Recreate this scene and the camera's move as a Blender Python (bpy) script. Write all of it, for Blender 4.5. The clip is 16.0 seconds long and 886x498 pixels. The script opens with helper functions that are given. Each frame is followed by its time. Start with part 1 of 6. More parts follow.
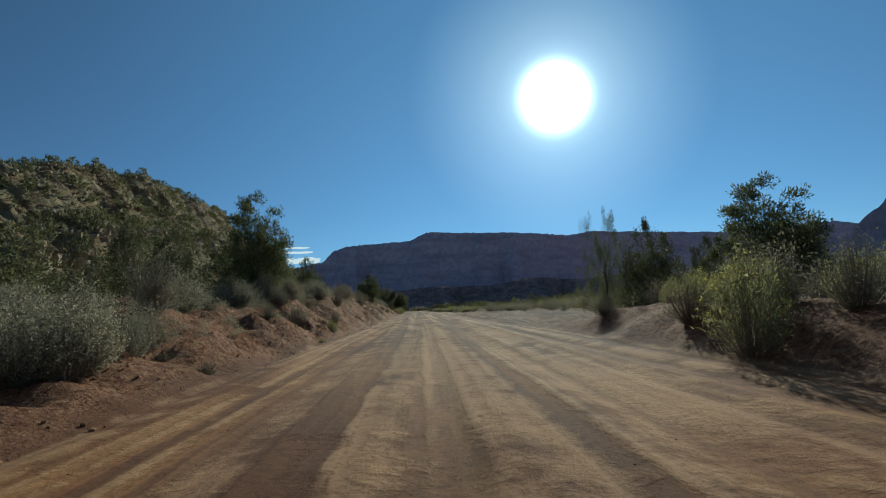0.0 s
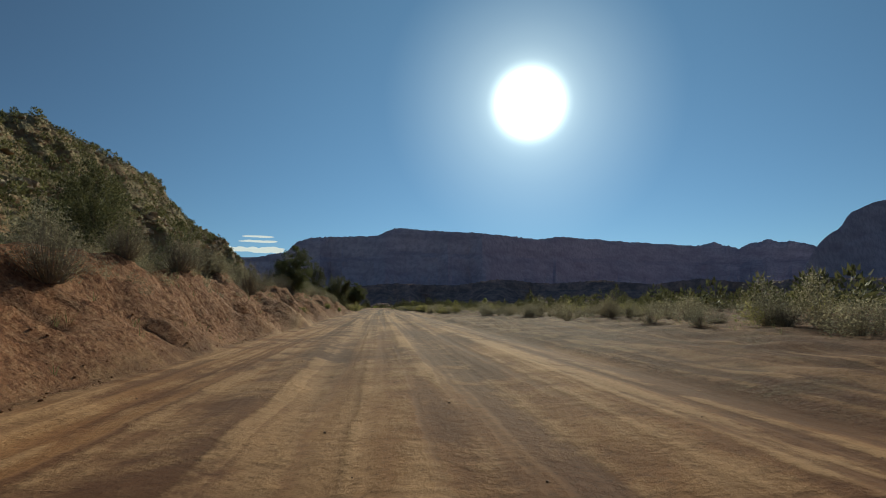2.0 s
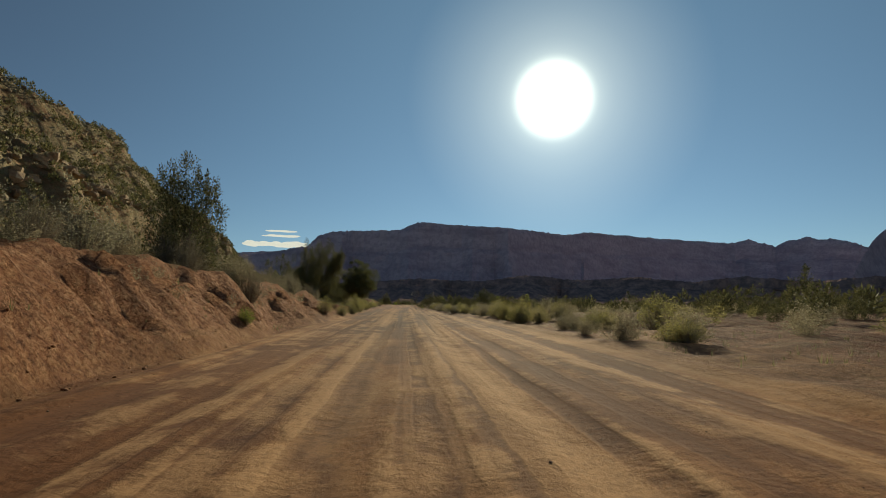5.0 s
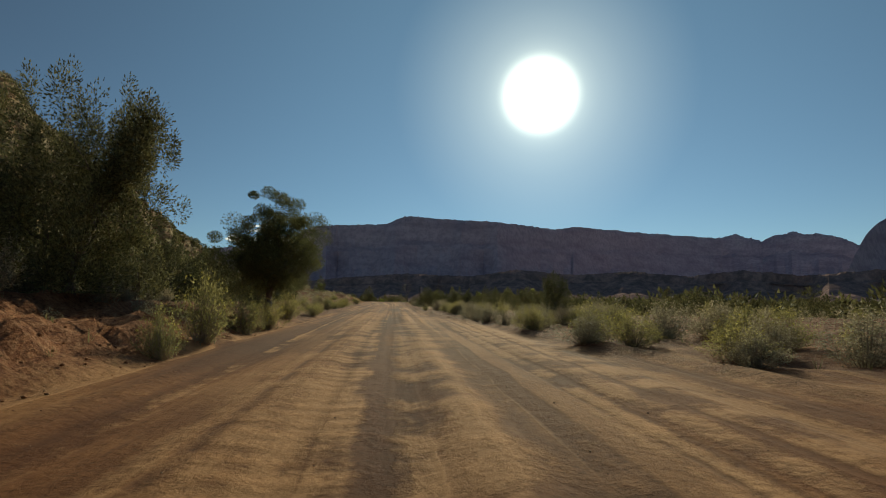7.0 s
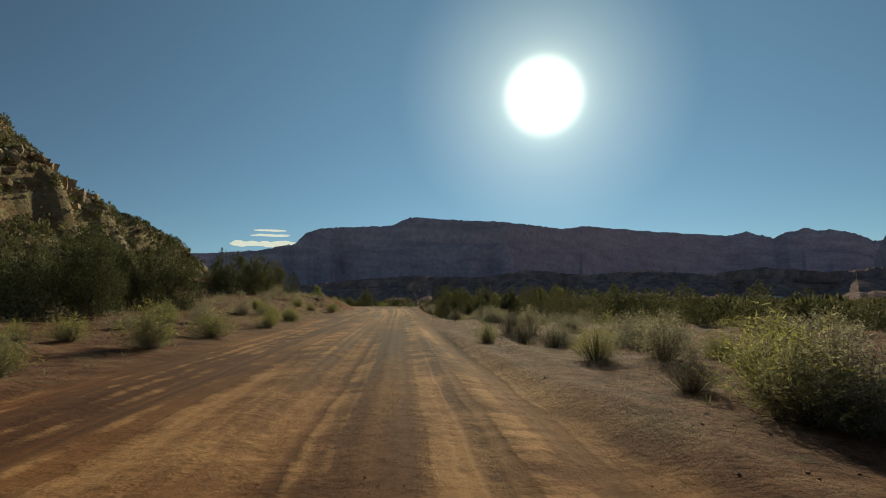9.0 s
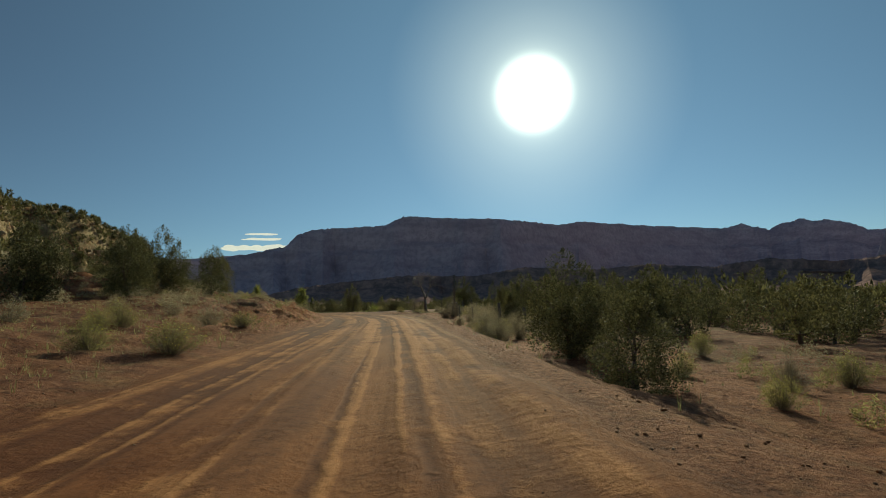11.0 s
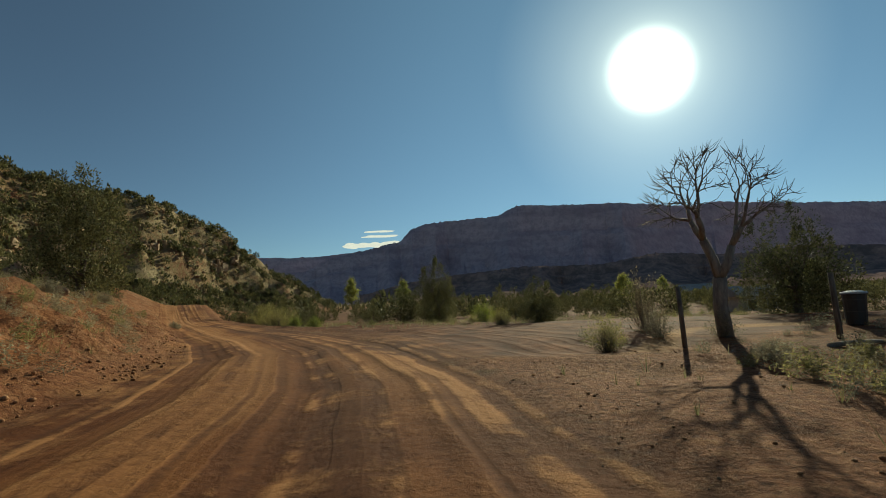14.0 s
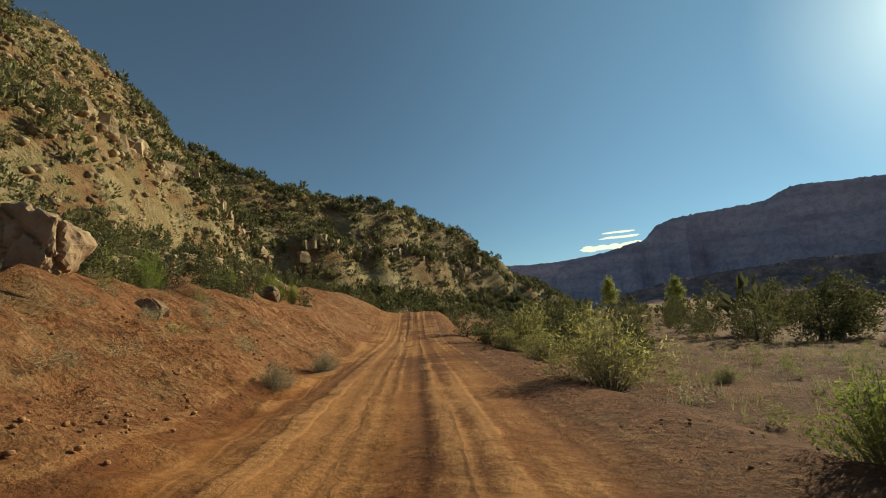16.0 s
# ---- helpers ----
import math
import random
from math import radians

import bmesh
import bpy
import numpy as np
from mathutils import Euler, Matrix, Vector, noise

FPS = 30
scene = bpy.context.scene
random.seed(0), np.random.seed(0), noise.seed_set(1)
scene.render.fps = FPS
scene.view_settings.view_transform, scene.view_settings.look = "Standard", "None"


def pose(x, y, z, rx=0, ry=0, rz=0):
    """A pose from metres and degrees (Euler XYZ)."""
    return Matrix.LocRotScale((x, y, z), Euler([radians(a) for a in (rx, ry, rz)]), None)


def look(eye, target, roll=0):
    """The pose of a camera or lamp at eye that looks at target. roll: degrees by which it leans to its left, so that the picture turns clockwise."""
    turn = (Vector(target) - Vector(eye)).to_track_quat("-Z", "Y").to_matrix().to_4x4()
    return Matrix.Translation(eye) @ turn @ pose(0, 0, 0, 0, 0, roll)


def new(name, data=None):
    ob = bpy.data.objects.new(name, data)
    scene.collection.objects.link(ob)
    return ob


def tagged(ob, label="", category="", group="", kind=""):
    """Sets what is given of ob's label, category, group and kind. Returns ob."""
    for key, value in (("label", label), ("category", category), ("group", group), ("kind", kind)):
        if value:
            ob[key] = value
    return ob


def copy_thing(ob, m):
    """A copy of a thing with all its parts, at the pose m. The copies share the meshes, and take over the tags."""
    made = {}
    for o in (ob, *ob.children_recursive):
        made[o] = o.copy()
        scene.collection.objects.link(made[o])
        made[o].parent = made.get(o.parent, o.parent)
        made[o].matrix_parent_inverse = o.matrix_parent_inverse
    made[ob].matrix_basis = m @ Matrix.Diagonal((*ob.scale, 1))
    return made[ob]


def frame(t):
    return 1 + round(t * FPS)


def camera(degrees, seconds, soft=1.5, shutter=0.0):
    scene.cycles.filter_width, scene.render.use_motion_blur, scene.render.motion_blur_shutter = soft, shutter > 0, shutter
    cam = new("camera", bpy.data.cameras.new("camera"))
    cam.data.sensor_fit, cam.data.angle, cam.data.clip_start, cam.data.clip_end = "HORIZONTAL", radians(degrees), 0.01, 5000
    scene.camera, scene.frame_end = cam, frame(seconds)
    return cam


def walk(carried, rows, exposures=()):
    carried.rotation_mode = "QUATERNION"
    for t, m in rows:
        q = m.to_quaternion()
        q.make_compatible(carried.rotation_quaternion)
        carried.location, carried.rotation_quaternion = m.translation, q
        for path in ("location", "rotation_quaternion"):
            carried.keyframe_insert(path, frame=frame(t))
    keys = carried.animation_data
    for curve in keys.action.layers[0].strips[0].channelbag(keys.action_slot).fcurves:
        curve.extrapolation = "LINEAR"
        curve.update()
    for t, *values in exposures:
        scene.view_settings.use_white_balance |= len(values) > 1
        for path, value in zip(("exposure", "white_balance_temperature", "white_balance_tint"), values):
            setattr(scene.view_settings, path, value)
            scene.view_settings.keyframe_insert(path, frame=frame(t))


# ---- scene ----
cam = camera(79.8, 16.0, 1.0)
PATH = [
    (0.0, pose(0.00, 0.00, 1.40) @ pose(0, 0, 0, 0, 0, -3.46) @ pose(0, 0, 0, 96.23) @ pose(0, 0, 0, 0, 0, -3.34)),
    (0.5, pose(-0.13, 8.21, 1.40) @ pose(0, 0, 0, 0, 0, -6.35) @ pose(0, 0, 0, 96.73) @ pose(0, 0, 0, 0, 0, -1.24)),
    (1.0, pose(0.31, 15.87, 1.40) @ pose(0, 0, 0, 0, 0, -7.07) @ pose(0, 0, 0, 96.46) @ pose(0, 0, 0, 0, 0, 0.28)),
    (1.5, pose(0.67, 24.05, 1.40) @ pose(0, 0, 0, 0, 0, -7.29) @ pose(0, 0, 0, 96.23) @ pose(0, 0, 0, 0, 0, 0.43)),
    (2.0, pose(1.02, 32.57, 1.40) @ pose(0, 0, 0, 0, 0, -6.99) @ pose(0, 0, 0, 95.98) @ pose(0, 0, 0, 0, 0, -0.38)),
    (2.5, pose(1.32, 41.27, 1.40) @ pose(0, 0, 0, 0, 0, -5.90) @ pose(0, 0, 0, 96.50) @ pose(0, 0, 0, 0, 0, 0.28)),
    (3.0, pose(1.37, 50.11, 1.40) @ pose(0, 0, 0, 0, 0, -5.26) @ pose(0, 0, 0, 96.45) @ pose(0, 0, 0, 0, 0, 0.29)),
    (3.8, pose(1.36, 65.63, 1.40) @ pose(0, 0, 0, 0, 0, -5.00) @ pose(0, 0, 0, 95.97) @ pose(0, 0, 0, 0, 0, 0.43)),
    (4.6, pose(1.27, 82.30, 1.40) @ pose(0, 0, 0, 0, 0, -4.72) @ pose(0, 0, 0, 95.70) @ pose(0, 0, 0, 0, 0, 0.44)),
    (5.5, pose(1.07, 101.76, 1.40) @ pose(0, 0, 0, 0, 0, -4.51) @ pose(0, 0, 0, 95.54) @ pose(0, 0, 0, 0, 0, -0.03)),
    (6.0, pose(1.02, 112.54, 1.40) @ pose(0, 0, 0, 0, 0, -5.24) @ pose(0, 0, 0, 95.37) @ pose(0, 0, 0, 0, 0, -0.79)),
    (6.5, pose(1.11, 123.18, 1.40) @ pose(0, 0, 0, 0, 0, -5.82) @ pose(0, 0, 0, 94.87) @ pose(0, 0, 0, 0, 0, -0.25)),
    (7.0, pose(1.25, 133.51, 1.40) @ pose(0, 0, 0, 0, 0, -5.99) @ pose(0, 0, 0, 95.16) @ pose(0, 0, 0, 0, 0, 0.05)),
    (7.5, pose(1.25, 143.42, 1.40) @ pose(0, 0, 0, 0, 0, -5.54) @ pose(0, 0, 0, 95.35) @ pose(0, 0, 0, 0, 0, 0.31)),
    (8.0, pose(1.81, 153.09, 1.40) @ pose(0, 0, 0, 0, 0, -5.36) @ pose(0, 0, 0, 95.38) @ pose(0, 0, 0, 0, 0, -0.02)),
    (8.5, pose(1.93, 162.72, 1.40) @ pose(0, 0, 0, 0, 0, -5.47) @ pose(0, 0, 0, 95.44) @ pose(0, 0, 0, 0, 0, 0.53)),
    (9.0, pose(2.19, 171.39, 1.40) @ pose(0, 0, 0, 0, 0, -5.38) @ pose(0, 0, 0, 95.41) @ pose(0, 0, 0, 0, 0, -0.70)),
    (9.8, pose(2.06, 186.34, 1.40) @ pose(0, 0, 0, 0, 0, -5.10) @ pose(0, 0, 0, 95.78) @ pose(0, 0, 0, 0, 0, -1.53)),
    (10.6, pose(1.95, 201.92, 1.40) @ pose(0, 0, 0, 0, 0, -5.61) @ pose(0, 0, 0, 95.60) @ pose(0, 0, 0, 0, 0, -1.97)),
    (11.5, pose(2.05, 219.36, 1.40) @ pose(0, 0, 0, 0, 0, -6.55) @ pose(0, 0, 0, 95.09) @ pose(0, 0, 0, 0, 0, -2.38)),
    (12.0, pose(2.51, 228.54, 1.40) @ pose(0, 0, 0, 0, 0, -6.47) @ pose(0, 0, 0, 94.84) @ pose(0, 0, 0, 0, 0, -2.74)),
    (12.5, pose(2.73, 237.21, 1.40) @ pose(0, 0, 0, 0, 0, -5.89) @ pose(0, 0, 0, 95.12) @ pose(0, 0, 0, 0, 0, -2.46)),
    (13.0, pose(2.50, 245.97, 1.40) @ pose(0, 0, 0, 0, 0, -3.63) @ pose(0, 0, 0, 95.45) @ pose(0, 0, 0, 0, 0, -1.62)),
    (13.5, pose(1.97, 254.86, 1.40) @ pose(0, 0, 0, 0, 0, 0.53) @ pose(0, 0, 0, 95.20) @ pose(0, 0, 0, 0, 0, -2.69)),
    (14.0, pose(1.01, 263.51, 1.40) @ pose(0, 0, 0, 0, 0, 6.24) @ pose(0, 0, 0, 95.20) @ pose(0, 0, 0, 0, 0, -3.24)),
    (14.5, pose(-1.21, 271.83, 1.40) @ pose(0, 0, 0, 0, 0, 12.47) @ pose(0, 0, 0, 95.46) @ pose(0, 0, 0, 0, 0, -3.29)),
    (15.0, pose(-4.11, 279.00, 1.40) @ pose(0, 0, 0, 0, 0, 19.19) @ pose(0, 0, 0, 95.89) @ pose(0, 0, 0, 0, 0, -2.82)),
    (15.5, pose(-8.70, 285.92, 1.40) @ pose(0, 0, 0, 0, 0, 26.29) @ pose(0, 0, 0, 96.80) @ pose(0, 0, 0, 0, 0, -3.97)),
    (16.0, pose(-13.84, 292.72, 1.40) @ pose(0, 0, 0, 0, 0, 31.47) @ pose(0, 0, 0, 97.53) @ pose(0, 0, 0, 0, 0, -4.52)),
]
EXPOSURES = [(0.0, 0.0, 5600.0, -12.0), (1.0, -0.06, 6100.0, -8.0), (3.0, 0.0, 6950.0, -7.0), (5.5, 0.0, 7900.0, -3.0), (8.5, 0.0, 7700.0, -9.0), (12.5, 0.07, 7700.0, -10.0), (14.5, 0.15, 7650.0, -11.0), (16.0, 0.48, 7900.0, -11.0)]
walk(cam, PATH, EXPOSURES)

# ---- world, sun ----
SUN_AZ, SUN_EL = 16.7, 21.0
SUN_DIR = Vector((math.sin(radians(SUN_AZ)) * math.cos(radians(SUN_EL)), math.cos(radians(SUN_AZ)) * math.cos(radians(SUN_EL)), math.sin(radians(SUN_EL))))


def build_world():
    world = bpy.data.worlds.new("clear_sky")
    world.use_nodes = True
    scene.world = world
    nt = world.node_tree
    nt.nodes.clear()
    n = nt.nodes.new
    out = n("ShaderNodeOutputWorld")
    bg = n("ShaderNodeBackground")
    sky = n("ShaderNodeTexSky")
    sky.sky_type, sky.sun_disc = "NISHITA", False
    sky.sun_elevation, sky.sun_rotation = radians(SUN_EL), radians(SUN_AZ)
    sky.altitude, sky.air_density, sky.dust_density, sky.ozone_density = 1700.0, 0.8, 0.12, 4.0
    bg.inputs["Strength"].default_value = 0.059
    # the sun itself and its bright aureole, by the angle from the sun's direction
    tc = n("ShaderNodeTexCoord")
    dot = n("ShaderNodeVectorMath")
    dot.operation = "DOT_PRODUCT"
    dot.inputs[1].default_value = SUN_DIR
    norm = n("ShaderNodeVectorMath")
    norm.operation = "NORMALIZE"
    nt.links.new(tc.outputs["Generated"], norm.inputs[0])
    nt.links.new(norm.outputs["Vector"], dot.inputs[0])
    arc = n("ShaderNodeMath")
    arc.operation = "ARCCOSINE"
    nt.links.new(dot.outputs["Value"], arc.inputs[0])
    disc = n("ShaderNodeValToRGB")
    disc.color_ramp.interpolation = "B_SPLINE"
    e = disc.color_ramp.elements
    e[0].position, e[0].color = 0.0, (1, 1, 1, 1)
    e[1].position, e[1].color = 1.0, (0, 0, 0, 1)
    for pos, v in ((0.10, 1.0), (0.16, 1.0), (0.20, 0.80), (0.24, 0.26), (0.30, 0.13), (0.40, 0.092), (0.55, 0.056), (0.75, 0.026)):
        x = e.new(pos)
        x.color = (v, v, v, 1)
    scale = n("ShaderNodeMath")
    scale.operation = "DIVIDE"
    scale.inputs[1].default_value = radians(15.2)
    nt.links.new(arc.outputs[0], scale.inputs[0])
    nt.links.new(scale.outputs[0], disc.inputs[0])
    tint = n("ShaderNodeMix")
    tint.data_type, tint.blend_type = "RGBA", "MULTIPLY"
    tint.inputs["Factor"].default_value = 1.0
    tint.inputs["B"].default_value = (48.0, 50.0, 48.5, 1)
    nt.links.new(disc.outputs["Color"], tint.inputs["A"])
    add = n("ShaderNodeMix")
    add.data_type, add.blend_type = "RGBA", "ADD"
    add.inputs["Factor"].default_value = 1.0
    # wide forward-scattered brightness round the sun
    wide = n("ShaderNodeMapRange")
    wide.interpolation_type = "SMOOTHSTEP"
    wide.inputs["From Min"].default_value, wide.inputs["From Max"].default_value = radians(58.0), radians(6.0)
    nt.links.new(arc.outputs[0], wide.inputs["Value"])
    haze = n("ShaderNodeMix")
    haze.data_type = "RGBA"
    haze.inputs["A"].default_value, haze.inputs["B"].default_value = (0, 0, 0, 1), (0.80, 1.80, 3.05, 1)
    nt.links.new(wide.outputs["Result"], haze.inputs["Factor"])
    soft_sky = n("ShaderNodeMix")
    soft_sky.data_type, soft_sky.blend_type = "RGBA", "ADD"
    soft_sky.inputs["Factor"].default_value = 1.0
    nt.links.new(sky.outputs["Color"], soft_sky.inputs["A"])
    nt.links.new(haze.outputs["Result"], soft_sky.inputs["B"])
    nt.links.new(soft_sky.outputs["Result"], add.inputs["A"])
    nt.links.new(tint.outputs["Result"], add.inputs["B"])
    nt.links.new(add.outputs["Result"], bg.inputs["Color"])
    nt.links.new(bg.outputs[0], out.inputs[0])
    lamp = bpy.data.lights.new("sun", "SUN")
    lamp.energy, lamp.angle, lamp.color = 4.1, radians(0.55), (1.0, 0.92, 0.80)
    ob = new("sun", lamp)
    ob.matrix_world = look(SUN_DIR * 100, (0, 0, 0))


build_world()


# ---- materials ----
def mat(name):
    m = bpy.data.materials.new(name)
    m.use_nodes = True
    nt = m.node_tree
    return m, nt, nt.nodes["Principled BSDF"], nt.nodes.new, nt.links.new


def ramp_node(new_node, stops):
    r = new_node("ShaderNodeValToRGB")
    e = r.color_ramp.elements
    e[0].position, e[0].color = stops[0][0], (*stops[0][1], 1)
    e[1].position, e[1].color = stops[-1][0], (*stops[-1][1], 1)
    for p, c in stops[1:-1]:
        x = e.new(p)
        x.color = (*c, 1)
    return r


def noise_node(new_node, link, vec, scale, detail=6.0, rough=0.6):
    x = new_node("ShaderNodeTexNoise")
    x.inputs["Scale"].default_value, x.inputs["Detail"].default_value, x.inputs["Roughness"].default_value = scale, detail, rough
    if vec is not None:
        link(vec, x.inputs["Vector"])
    return x


def mix_node(new_node, link, fac, a, b, kind="MIX"):
    x = new_node("ShaderNodeMix")
    x.data_type, x.blend_type = "RGBA", kind
    for key, v in (("Factor", fac), ("A", a), ("B", b)):
        if isinstance(v, (int, float)):
            x.inputs[key].default_value = v
        elif isinstance(v, tuple):
            x.inputs[key].default_value = (*v, 1)
        else:
            link(v, x.inputs[key])
    return x.outputs["Result"]


def math_node(new_node, link, op, a, b=0.0, clamp=False):
    x = new_node("ShaderNodeMath")
    x.operation, x.use_clamp = op, clamp
    for i, v in enumerate((a, b)):
        if isinstance(v, (int, float)):
            x.inputs[i].default_value = v
        else:
            link(v, x.inputs[i])
    return x.outputs[0]


def ground_material():
    m, nt, bsdf, N, L = mat("desert_ground")
    tc, uv = N("ShaderNodeTexCoord").outputs["Object"], N("ShaderNodeUVMap")
    uv.uv_map = "track"
    zone = {}
    for key in ("road", "cut", "hill"):
        a = N("ShaderNodeAttribute")
        a.attribute_name = key
        zone[key] = a.outputs["Fac"]
    # road: wheel lines that run along the way of travel, broken by scuffed patches
    blot = noise_node(N, L, tc, 0.75, 9, 0.62)
    patch = noise_node(N, L, tc, 0.12, 5, 0.6)
    fine = noise_node(N, L, tc, 5.0, 8, 0.7)
    grit = noise_node(N, L, tc, 38.0, 4, 0.7)
    warp = N("ShaderNodeVectorMath")
    warp.operation = "MULTIPLY_ADD"
    L(noise_node(N, L, tc, 0.4, 3, 0.5).outputs["Color"], warp.inputs[0])
    warp.inputs[1].default_value = (0.22, 0.0, 0.0)
    L(uv.outputs[0], warp.inputs[2])

    def lines(seed, stretch, scale, detail, rough=0.5):
        m = N("ShaderNodeMapping")
        m.inputs["Location"].default_value = (seed * 17.3, seed * 5.1, seed * 3.7)
        m.inputs["Scale"].default_value = (1.0, stretch, 1.0)
        L(warp.outputs[0], m.inputs["Vector"])
        return noise_node(N, L, m.outputs[0], scale, detail, rough).outputs["Fac"]

    def band(v, lo, hi):
        r = ramp_node(N, [(lo, (0, 0, 0)), (hi, (1, 1, 1))])
        L(v, r.inputs[0])
        return r.outputs[0]

    streak, streak2 = lines(1, 0.014, 0.62, 2), lines(2, 0.009, 2.3, 1)
    scuff = lines(3, 0.16, 0.75, 3, 0.5)
    road_a = ramp_node(N, [(0.36, (0.175, 0.070, 0.028)), (0.45, (0.26, 0.113, 0.045)), (0.55, (0.35, 0.169, 0.070)), (0.66, (0.45, 0.243, 0.115))])
    wob = math_node(N, L, "ADD", streak, math_node(N, L, "MULTIPLY", math_node(N, L, "SUBTRACT", scuff, 0.5), 0.85))
    wob = math_node(N, L, "ADD", wob, math_node(N, L, "MULTIPLY", math_node(N, L, "SUBTRACT", blot.outputs["Fac"], 0.5), 0.35))
    L(wob, road_a.inputs[0])
    road = road_a.outputs[0]
    held = math_node(N, L, "ADD", math_node(N, L, "MULTIPLY", scuff, 0.45), math_node(N, L, "MULTIPLY", blot.outputs["Fac"], 0.55))
    worn = band(held, 0.42, 0.50)
    gone = math_node(N, L, "SUBTRACT", 1.0, band(held, 0.52, 0.62))
    crumbled = math_node(N, L, "ADD", math_node(N, L, "MULTIPLY", math_node(N, L, "SUBTRACT", fine.outputs["Fac"], 0.5), 0.16), math_node(N, L, "MULTIPLY", math_node(N, L, "SUBTRACT", blot.outputs["Fac"], 0.5), 0.34))

    def ragged(v, lo, hi):
        return band(math_node(N, L, "ADD", v, crumbled), lo, hi)

    pale = math_node(N, L, "MULTIPLY", math_node(N, L, "MAXIMUM", ragged(streak2, 0.53, 0.62), math_node(N, L, "MULTIPLY", ragged(lines(5, 0.008, 1.1, 1), 0.54, 0.64), 0.8)), worn)
    dark = math_node(N, L, "MULTIPLY", math_node(N, L, "MAXIMUM", ragged(lines(7, 0.008, 2.4, 1), 0.54, 0.62), ragged(lines(9, 0.020, 0.7, 2), 0.54, 0.62)), gone)
    road = mix_node(N, L, math_node(N, L, "MULTIPLY", dark, 0.70), road, (0.150, 0.062, 0.031))
    crumbs = band(noise_node(N, L, tc, 9.0, 3, 0.6).outputs["Fac"], 0.63, 0.68)
    road = mix_node(N, L, math_node(N, L, "MULTIPLY", crumbs, 0.45), road, (0.16, 0.070, 0.035))
    tone = ramp_node(N, [(0.35, (0.80, 0.76, 0.72)), (0.65, (1.12, 1.1, 1.06))])
    L(patch.outputs["Fac"], tone.inputs[0])
    road = mix_node(N, L, 1.0, road, tone.outputs[0], "MULTIPLY")
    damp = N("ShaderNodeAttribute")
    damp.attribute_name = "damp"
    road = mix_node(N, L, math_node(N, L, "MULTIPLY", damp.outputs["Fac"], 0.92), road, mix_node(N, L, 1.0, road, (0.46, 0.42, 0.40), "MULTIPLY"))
    road = mix_node(N, L, math_node(N, L, "MULTIPLY", pale, 0.58), road, (0.54, 0.305, 0.148))
    apr = N("ShaderNodeAttribute")
    apr.attribute_name = "apron"
    loam = ramp_node(N, [(0.38, (0.072, 0.025, 0.013)), (0.52, (0.125, 0.046, 0.024)), (0.64, (0.22, 0.092, 0.048))])
    L(blot.outputs["Fac"], loam.inputs[0])
    road = mix_node(N, L, math_node(N, L, "MULTIPLY", apr.outputs["Fac"], 0.92), road, loam.outputs[0])
    # washboard ripples, crosswise in the wheel tracks
    rip = N("ShaderNodeAttribute")
    rip.attribute_name = "ripple"
    sep = N("ShaderNodeSeparateXYZ")
    L(uv.outputs[0], sep.inputs[0])
    phase = math_node(N, L, "ADD", math_node(N, L, "MULTIPLY", sep.outputs["Y"], 13.5), math_node(N, L, "MULTIPLY", blot.outputs["Fac"], 2.2))
    ripple = math_node(N, L, "MULTIPLY", math_node(N, L, "SINE", phase), rip.outputs["Fac"])
    # road colour swings with ripple height: crests lighter, troughs darker
    road = mix_node(N, L, 1.0, road, math_node(N, L, "ADD", 1.0, math_node(N, L, "MULTIPLY", ripple, 0.20)), "MULTIPLY")
    # smooth tan wheel track that swings off to the side road
    trk = N("ShaderNodeAttribute")
    trk.attribute_name = "lighter"
    road = mix_node(N, L, math_node(N, L, "MULTIPLY", trk.outputs["Fac"], 0.55), road, (0.46, 0.29, 0.14))
    # cut banks: red crumbling soil
    cut_r = ramp_node(N, [(0.32, (0.12, 0.047, 0.024)), (0.48, (0.265, 0.114, 0.057)), (0.66, (0.43, 0.225, 0.122))])
    L(fine.outputs["Fac"], cut_r.inputs[0])
    # open ground: dusty soil with dry litter
    soil_r = ramp_node(N, [(0.34, (0.092, 0.038, 0.022)), (0.5, (0.195, 0.090, 0.052)), (0.68, (0.31, 0.172, 0.106))])
    mid = noise_node(N, L, tc, 1.3, 7, 0.65)
    L(mid.outputs["Fac"], soil_r.inputs[0])
    litter = ramp_node(N, [(0.50, (0, 0, 0)), (0.62, (1, 1, 1))])
    lit_n = noise_node(N, L, tc, 0.55, 8, 0.75)
    L(lit_n.outputs["Fac"], litter.inputs[0])
    soil = mix_node(N, L, math_node(N, L, "MULTIPLY", litter.outputs[0], 0.55), soil_r.outputs[0], (0.24, 0.185, 0.10))
    # hillside: tan rubble, red beds, dry grass
    hill_v = N("ShaderNodeMapping")
    hill_v.inputs["Scale"].default_value = (1, 1, 2.2)
    L(tc, hill_v.inputs["Vector"])
    hill_n = noise_node(N, L, hill_v.outputs[0], 0.09, 9, 0.68)
    hill_r = ramp_node(N, [(0.36, (0.20, 0.092, 0.050)), (0.46, (0.27, 0.165, 0.088)), (0.55, (0.31, 0.23, 0.13)), (0.66, (0.41, 0.325, 0.20))])
    L(hill_n.outputs["Fac"], hill_r.inputs[0])
    hill_g = noise_node(N, L, tc, 0.8, 6, 0.7)
    hg = ramp_node(N, [(0.5, (0, 0, 0)), (0.6, (1, 1, 1))])
    L(hill_g.outputs["Fac"], hg.inputs[0])
    hill = mix_node(N, L, math_node(N, L, "MULTIPLY", hg.outputs[0], 0.7), hill_r.outputs[0], (0.20, 0.18, 0.08))
    col = mix_node(N, L, zone["hill"], soil, hill)
